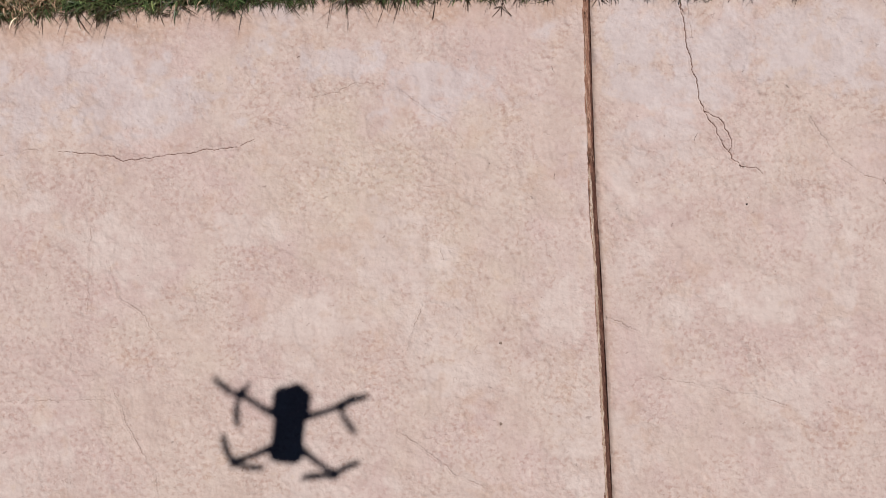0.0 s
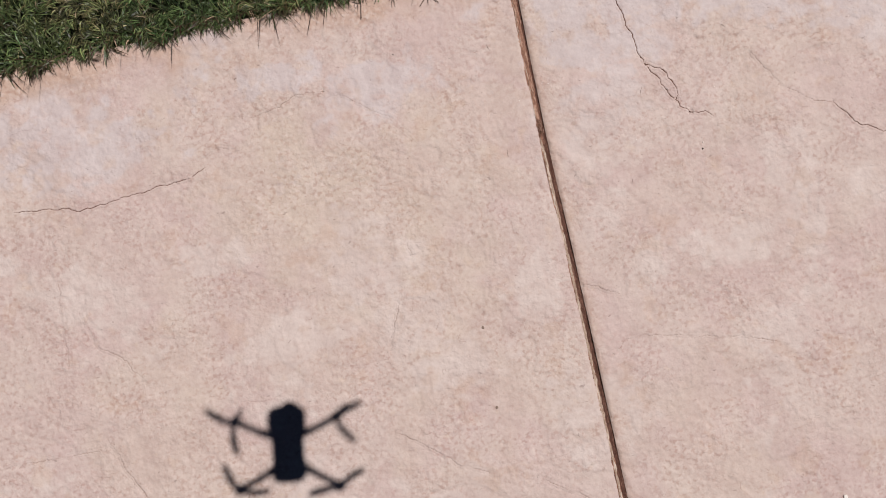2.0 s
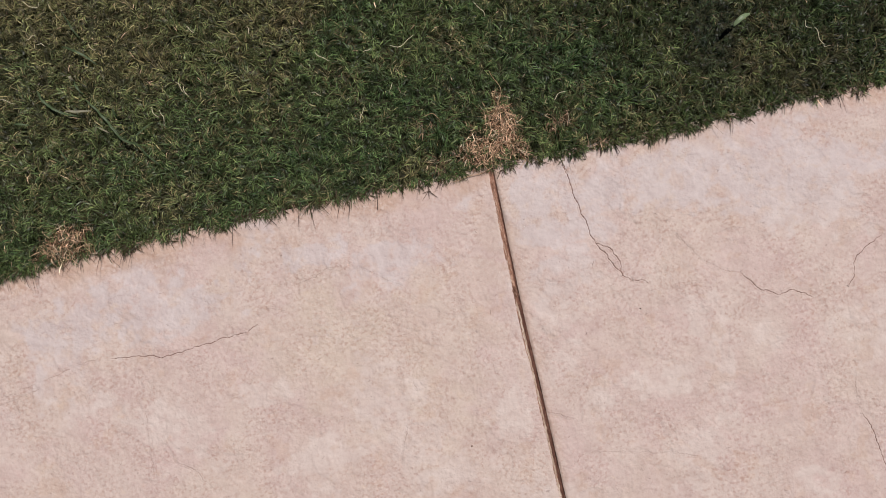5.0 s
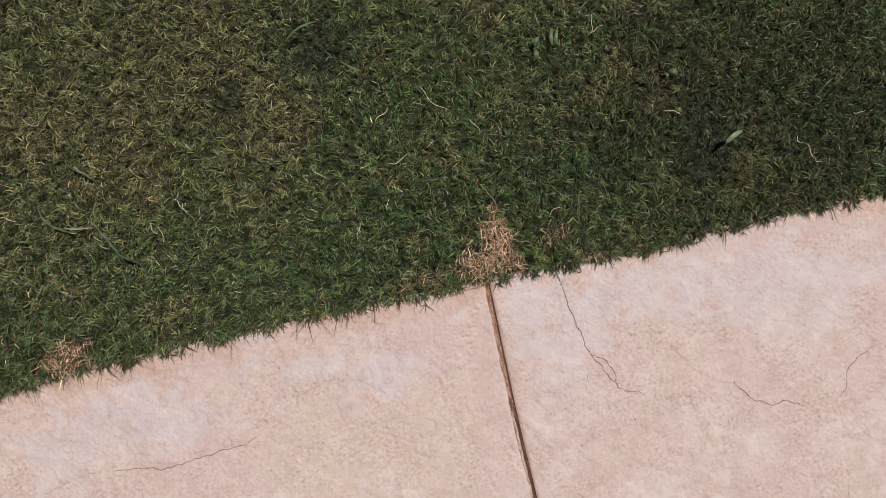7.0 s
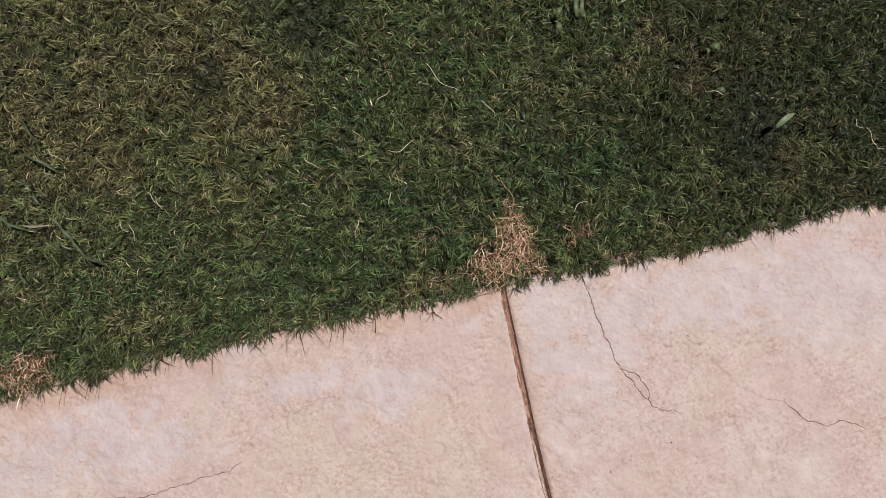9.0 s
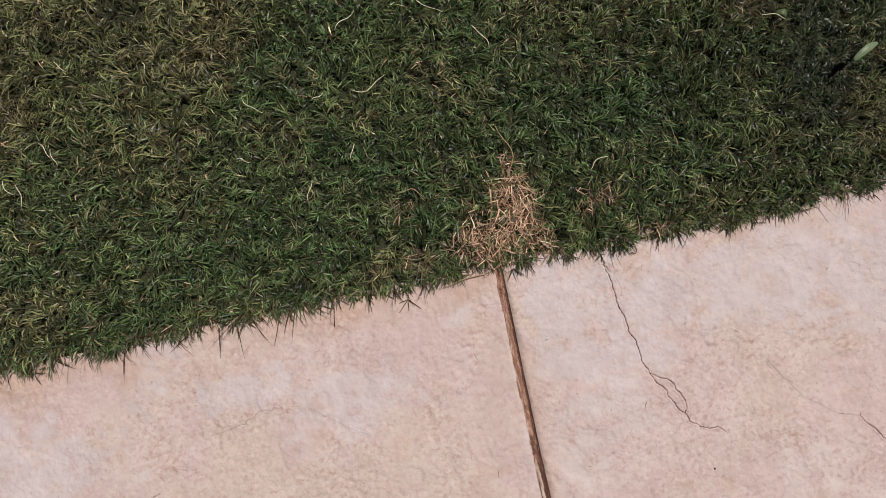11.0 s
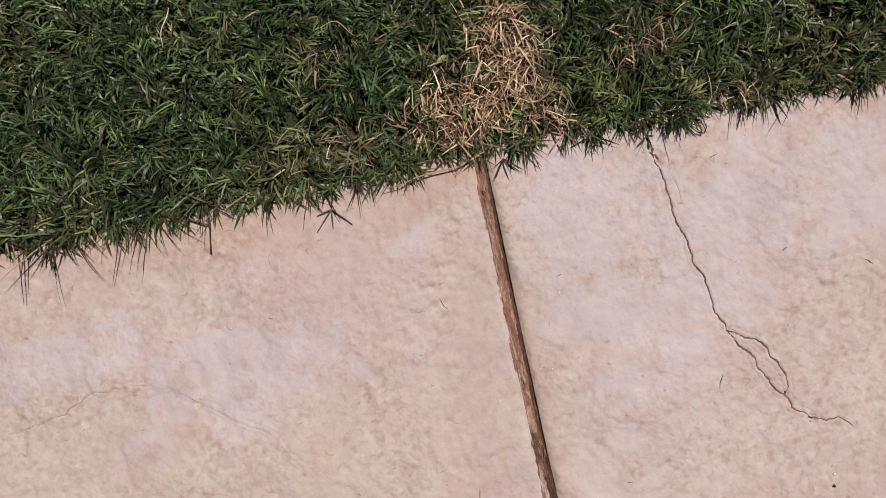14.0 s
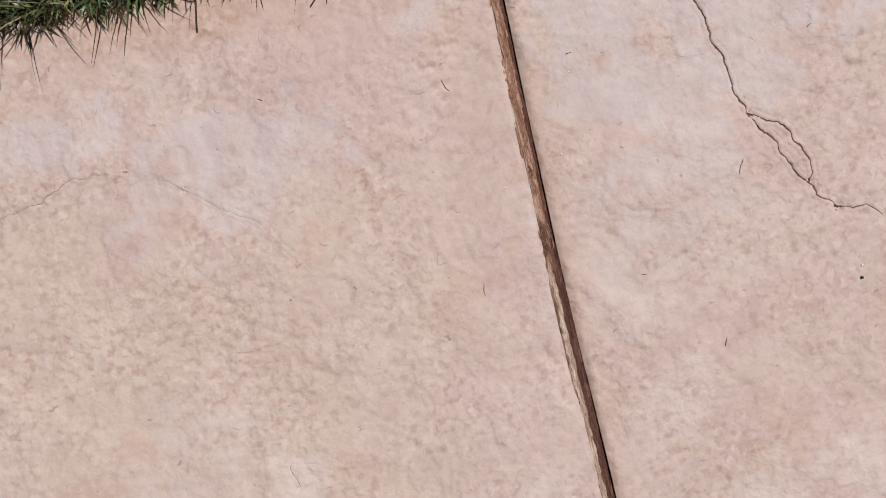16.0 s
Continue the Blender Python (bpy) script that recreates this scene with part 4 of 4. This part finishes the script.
for a, b, w in (((-0.458, 0.865), (-0.343, 0.910), 0.003), ((-0.242, 0.729), (-0.301, 0.778), 0.003), ((1.137, 0.366), (1.180, 0.394), 0.0022)):
    broad_blade("coarse_blade", a, b, w, 0.034, runner_green, "long coarse green blade lying over the lawn", "grass blade", "coarse blades")
for a, b, w in (((0.354, 0.680), (0.363, 0.733), 0.0062), ((0.368, 0.678), (0.382, 0.732), 0.0055), ((0.298, 0.690), (0.321, 0.718), 0.0060), ((0.300, 0.648), (0.301, 0.681), 0.0080), ((0.690, 0.527), (0.714, 0.508), 0.0085), ((0.677, 0.524), (0.678, 0.500), 0.0045), ((0.681, 0.407), (0.703, 0.391), 0.0060)):
    broad_blade("weed_leaf", a, b, w, 0.026, weed_green, "broad grey-green weed leaf among the grass", "leaf", "weed leaves")


def long_blade(name, points, width, mat, seed, label, category, group):
    """A long folded blade that winds over the turf, half sunk at its ends."""
    p = np.array(points, float)
    run = np.r_[0, np.cumsum(np.hypot(*np.diff(p, axis=0).T))]
    count = max(int(run[-1] / 0.006), 7)
    q = np.linspace(0, run[-1], count)
    x, y = np.interp(q, run, p[:, 0]), np.interp(q, run, p[:, 1])
    for _ in range(3):
        x[1:-1], y[1:-1] = (x[:-2] + 2 * x[1:-1] + x[2:]) / 4, (y[:-2] + 2 * y[1:-1] + y[2:]) / 4
    tx, ty = np.gradient(x), np.gradient(y)
    size = np.hypot(tx, ty) + 1e-9
    part_way = np.linspace(0, 1, count)
    rise = np.sin(np.pi * (0.05 + 0.9 * part_way))
    tilt = 0.5 * np.sin(5 * part_way + seed)
    bm = bmesh.new()
    rows = []
    for k in range(count):
        w = width * (0.35 + 0.65 * rise[k]) * (1 + 0.15 * math.sin(1.7 * k + seed))
        z = 0.020 + 0.020 * rise[k] + 0.003 * math.sin(k * 0.8 + seed)
        nx, ny = -ty[k] / size[k], tx[k] / size[k]
        rows.append([bm.verts.new((x[k] + nx * w * e, y[k] + ny * w * e, z + w * (0.45 * abs(e) + e * tilt[k]))) for e in (-1, -0.5, 0, 0.5, 1)])
    for a, b in zip(rows, rows[1:]):
        for k in range(4):
            bm.faces.new((a[k], b[k], b[k + 1], a[k + 1])).smooth = True
    bm.normal_update()
    bmesh.ops.solidify(bm, geom=bm.faces[:], thickness=0.0004)
    tagged(part(name, bm, mat), label, category, group)


runner_dead = plain_material("coarse_green", (0.052, 0.076, 0.034), 0.5, 180, 0.5)
runner_pale = plain_material("bleached_stem", (0.215, 0.200, 0.140), 0.6, 250, 0.3)
TANGLE = [
    (0.0030, 0, [(-1.191, 0.750), (-1.175, 0.717), (-1.157, 0.663)]),
    (0.0042, 0, [(-1.216, 0.652), (-1.187, 0.633), (-1.147, 0.604), (-1.123, 0.575)]),
    (0.0036, 0, [(-1.200, 0.540), (-1.195, 0.521), (-1.182, 0.491)]),
    (0.0046, 0, [(-1.322, 0.536), (-1.299, 0.490), (-1.272, 0.461), (-1.243, 0.441), (-1.215, 0.432)]),
    (0.0048, 0, [(-1.182, 0.478), (-1.150, 0.437), (-1.116, 0.383), (-1.098, 0.342), (-1.077, 0.318), (-1.049, 0.308), (-1.033, 0.275), (-1.002, 0.234)]),
    (0.0055, 0, [(-1.100, 0.436), (-1.094, 0.418), (-1.095, 0.400)]),
    (0.0022, 0, [(-1.064, 0.318), (-1.025, 0.343), (-0.994, 0.362)]),
    (0.0026, 0, [(-1.284, 0.347), (-1.275, 0.318), (-1.267, 0.290)]),
    (0.0045, 0, [(-1.412, 0.446), (-1.390, 0.442), (-1.365, 0.435)]),
    (0.0020, 0, [(0.660, 0.630), (0.666, 0.600), (0.668, 0.572)]),
    (0.0045, 1, [(-1.210, 0.560), (-1.205, 0.550), (-1.200, 0.538)]),
    (0.0028, 1, [(-1.253, 0.457), (-1.216, 0.442), (-1.170, 0.438)]),
    (0.0024, 1, [(-1.155, 0.385), (-1.140, 0.370), (-1.128, 0.359)]),
]
for k, (width, pale, way) in enumerate(TANGLE):
    if pale:
        long_blade("twig", way, width, runner_pale, k, "short bleached twig among the coarse green runners", "twig", "bleached twigs")
    else:
        long_blade("grass_runner", way, 0.75 * width, runner_dead, k, "long coarse grey-green grass runner winding over the lawn", "grass runner", "grass runners")


def seed_head(x, y, turn):
    """A sprig of finger-like spikes, lying on the concrete."""
    root = thing("grass_sprig", "dark brown grass sprig with four finger-like spikes, lying on the concrete", "sprig", at=pose(x, y, 0.004, 0, 0, turn) @ Matrix.Scale(1.25, 4))
    bm = tube(bmesh.new(), [(0, 0.024, 0.004), (0.001, 0.012, 0.003), (0, 0, 0.002)], [0.0005, 0.0005, 0.0006], 5)
    part("stem", bm, sprig_brown, root)
    for a, size in ((-158, 0.017), (-125, 0.028), (-88, 0.020), (-38, 0.027)):
        c, s = math.cos(radians(a)), math.sin(radians(a))
        pts = [(c * size * i / 6, s * size * i / 6, 0.002 + 0.001 * math.sin(i)) for i in range(7)]
        part("spike", tube(bmesh.new(), pts, [0.0003 + 0.0005 * math.sin(math.pi * (0.15 + 0.8 * i / 6)) for i in range(7)], 5), sprig_brown, root)


sprig_brown = plain_material("sprig_brown", (0.105, 0.070, 0.048), 0.7, 500, 0.4)
seed_head(-0.206, -0.021, -10)


def edge_stem(points, radii, label, mat=None):
    """A single stem that reaches from the lawn out over the concrete."""
    count = len(points)
    pts = [(x, y, 0.006 + 0.010 * (1 - i / (count - 1))) for i, (x, y) in enumerate(points)]
    tagged(part("edge_stem", tube(bmesh.new(), pts, radii, 6), mat or stem_dark), label, "grass stem", "edge stems")


stem_dark = plain_material("dark_stem", (0.060, 0.036, 0.024), 0.7, 500, 0.4)
edge_stem([(-0.361, 0.012), (-0.364, -0.006), (-0.369, -0.026), (-0.373, -0.044)], (0.0005, 0.0006, 0.0007, 0.0011), "dark blunt dead stem reaching over the concrete")
edge_stem([(0.276, 0.010), (0.286, 0.001), (0.292, -0.010), (0.295, -0.022), (0.291, -0.029), (0.285, -0.026)], (0.0007, 0.0008, 0.0009, 0.0009, 0.0010, 0.0012), "dark curled tendril reaching over the concrete")
edge_stem([(-0.613, 0.008), (-0.619, -0.020), (-0.627, -0.058)], (0.0009, 0.0007, 0.0002), "thin dark grass stem reaching over the concrete")
edge_stem([(-0.481, 0.006), (-0.492, -0.022), (-0.508, -0.056)], (0.0009, 0.0007, 0.0002), "thin dark grass stem reaching over the concrete")
edge_stem([(0.572, 0.006), (0.560, -0.012), (0.549, -0.036)], (0.0010, 0.0008, 0.0002), "thin dark grass stem reaching over the concrete")
edge_stem([(0.513, 0.006), (0.511, -0.018), (0.508, -0.044)], (0.0010, 0.0008, 0.0002), "thin dark grass stem reaching over the concrete")
edge_stem([(-1.330, 0.010), (-1.350, -0.006), (-1.376, -0.024)], (0.0010, 0.0008, 0.0003), "thin dark grass stem reaching over the concrete")

edge_stem([(-0.131, -0.011), (-0.109, -0.010), (-0.090, -0.005), (-0.063, -0.003), (-0.033, -0.003), (-0.010, 0.004), (0.006, 0.010)], (0.0004, 0.0008, 0.0009, 0.0010, 0.0010, 0.0010, 0.0008), "dead brown grass runner lying along the lawn's edge", straw_brown)

# ---- specks on the concrete ----


def pebble(name, x, y, size, flat, mat, label, category, group):
    rnd = random.Random(int(1000 * (x + 5) + 77 * y))
    bm = bmesh.new()
    bmesh.ops.create_icosphere(bm, subdivisions=2, radius=size)
    for v in bm.verts:
        v.co *= 1 + 0.35 * noise.noise(v.co * (1.3 / size) + Vector((x * 40, y * 40, 0)))
        v.co.z *= flat
        v.co.x *= rnd.uniform(0.98, 1.02)
    for f in bm.faces:
        f.smooth = True
    ob = part(name, bm, mat)
    ob.matrix_basis = pose(x, y, float(relief(np.array([x]), np.array([y]))[0]) + size * flat * 0.6, 0, 0, rnd.uniform(0, 360))
    tagged(ob, label, category, group)


pebble("seed", 0.361, -0.519, 0.0021, 0.8, seed_dark, "small round dark seed on the concrete", "seed", "seeds")
for x, y, size in ((-0.243, -0.828, 0.0035), (-0.251, -1.022, 0.0035), (0.959, -1.288, 0.0050), (-0.334, -0.393, 0.0012)):
    pebble("soil_crumb", x, y, size, 0.4, crumb_brown, "flat brown crumb of soil on the concrete", "soil crumb", "soil crumbs")
for x, y, size in ((0.520, -1.406, 0.0055), (0.365, -0.524 + 0.02, 0.0016), (0.063, -0.192, 0.0011), (0.032, -0.289, 0.0011), (-0.044, -0.315, 0.0011), (0.135, -0.443, 0.0011), (0.211, -0.465, 0.0010), (0.350, -0.300, 0.0010), (0.390, -0.640, 0.0010), (0.420, -0.380, 0.0010)):
    pebble("pebble", x, y, size, 0.2 if size > 0.003 else 0.45, pebble_pale, "tiny pale grain of stone on the concrete", "pebble", "pebbles")
for x, y, turn, size in ((-0.097, -0.432, 88, 0.016), (0.246, -0.352, 70, 0.022), (0.366, -0.200, 40, 0.007), (0.100, -0.457, 0, 0.007), (-0.317, -0.143, -20, 0.006), (-0.252, -0.396, -40, 0.005), (0.067, -0.170, 15, 0.008), (-0.586, -1.093, -30, 0.009), (-0.090, -0.175, 120, 0.018), (0.300, -0.060, 20, 0.009), (0.470, -0.240, -35, 0.012), (-0.700, -0.120, 15, 0.009), (0.180, -0.560, 75, 0.012)):
    c, s = math.cos(radians(turn)), math.sin(radians(turn))
    pts = []
    for i in range(6):
        q = size * (i / 5 - 0.5)
        px, py = x + c * q - s * 0.06 * size * math.sin(i), y + s * q + c * 0.06 * size * math.sin(i)
        pts.append((px, py, float(relief(np.array([px]), np.array([py]))[0]) + 0.0006))
    bm = tube(bmesh.new(), pts, [0.00015 + 0.0003 * math.sin(math.pi * i / 5) for i in range(6)], 4)
    tagged(part("plant_fibre", bm, fibre_brown), "short dark plant fibre lying on the concrete", "fibre", "plant fibres")

# ---- the hovering drone whose shadow falls on the paving ----
HOVER = 2.06
shadow_x, shadow_y = -0.752, -0.998
drone = thing("drone", "small dark grey folding quadcopter drone hovering over the paving", "drone", at=pose(shadow_x + SUN.x / SUN.z * HOVER, shadow_y + SUN.y / SUN.z * HOVER, HOVER, 0, 0, -9))


def loft(bm, rows):
    """Rounded sections along y: y, half width, bottom, top."""
    rings = []
    for y, w, lo, hi in rows:
        mid, half = (lo + hi) / 2, (hi - lo) / 2
        ring = []
        for k in range(16):
            a = math.tau * k / 16
            c, s = math.cos(a), math.sin(a)
            ring.append(bm.verts.new((w * math.copysign(abs(c) ** 0.55, c), y, mid + half * math.copysign(abs(s) ** 0.55, s))))
        rings.append(ring)
    for r, s in zip(rings, rings[1:]):
        for k in range(16):
            f = bm.faces.new((r[k], r[(k + 1) % 16], s[(k + 1) % 16], s[k]))
            f.smooth = True
    bm.faces.new(rings[0])
    bm.faces.new(rings[-1][::-1])
    bmesh.ops.recalc_face_normals(bm, faces=bm.faces[:])
    return bm


part("body", loft(bmesh.new(), [(-0.090, 0.028, 0.004, 0.036), (-0.084, 0.037, 0.0, 0.044), (-0.055, 0.043, -0.003, 0.050), (-0.040, 0.036, -0.004, 0.052), (0.010, 0.036, -0.004, 0.053), (0.030, 0.043, -0.002, 0.052), (0.060, 0.045, 0.002, 0.050), (0.078, 0.044, 0.006, 0.046), (0.086, 0.037, 0.010, 0.042), (0.090, 0.030, 0.014, 0.038)]), drone_plastic, drone)
gimbal = part("gimbal", tube(bmesh.new(), [(-0.016, 0.078, -0.006), (0, 0.082, -0.006), (0.016, 0.078, -0.006)], [0.010, 0.013, 0.010], 12), drone_black, drone)
part("lens", tube(bmesh.new(), [(0, 0.082, -0.016), (0, 0.082, -0.021)], [0.008, 0.0075], 16), lens_glass, gimbal)
for side, root, motor, leg, angles in (
    (-1, (-0.038, 0.026), (-0.122, 0.063), 1, (160, 265)),
    (1, (0.038, 0.026), (0.122, 0.063), 1, (38, -60)),
    (-1, (-0.032, -0.058), (-0.120, -0.104), 0, (125, -10)),
    (1, (0.032, -0.058), (0.120, -0.106), 0, (42, 182)),
):
    (x0, y0), (x1, y1) = root, motor
    z0, z1 = (0.036, 0.030) if leg else (0.012, 0.018)
    arm = part("arm", tube(bmesh.new(), [(x0, y0, z0), ((x0 + x1) / 2, (y0 + y1) / 2 - 0.002, (z0 + z1) / 2), (x1, y1, z1)], [0.010, 0.0075, 0.008], 10), drone_plastic, drone)
    part("motor", tube(bmesh.new(), [(x1, y1, z1 - 0.010), (x1, y1, z1 - 0.004), (x1, y1, z1 + 0.012), (x1, y1, z1 + 0.016)], [0.009, 0.0125, 0.0125, 0.010], 16), drone_black, arm)
    if leg:
        part("landing_leg", tube(bmesh.new(), [(x1, y1, z1 - 0.004), (x1 + side * 0.002, y1 + 0.004, -0.015), (x1 + side * 0.003, y1 + 0.006, -0.042)], [0.007, 0.006, 0.004], 8), drone_plastic, arm)
    for n_blade, a in enumerate(angles):
        bm = bmesh.new()
        c, s = math.cos(radians(a)), math.sin(radians(a))
        rows = []
        for i in range(9):
            q = i / 8
            r, w, sweep = 0.008 + 0.066 * q, 0.0085 * (0.45 + 0.55 * math.sin(math.pi * (0.1 + 0.75 * q))), 0.012 * q * q * (1 if n_blade else -1)
            rows.append([bm.verts.new((x1 + c * r - s * (sweep + e * w), y1 + s * r + c * (sweep + e * w), z1 + 0.019 + 0.002 * e * (1 - q))) for e in (-1, 1)])
        for r, t in zip(rows, rows[1:]):
            bm.faces.new((r[0], t[0], t[1], r[1]))
        bmesh.ops.solidify(bm, geom=bm.faces[:], thickness=0.0012)
        part("propeller_blade", bm, drone_black, arm)
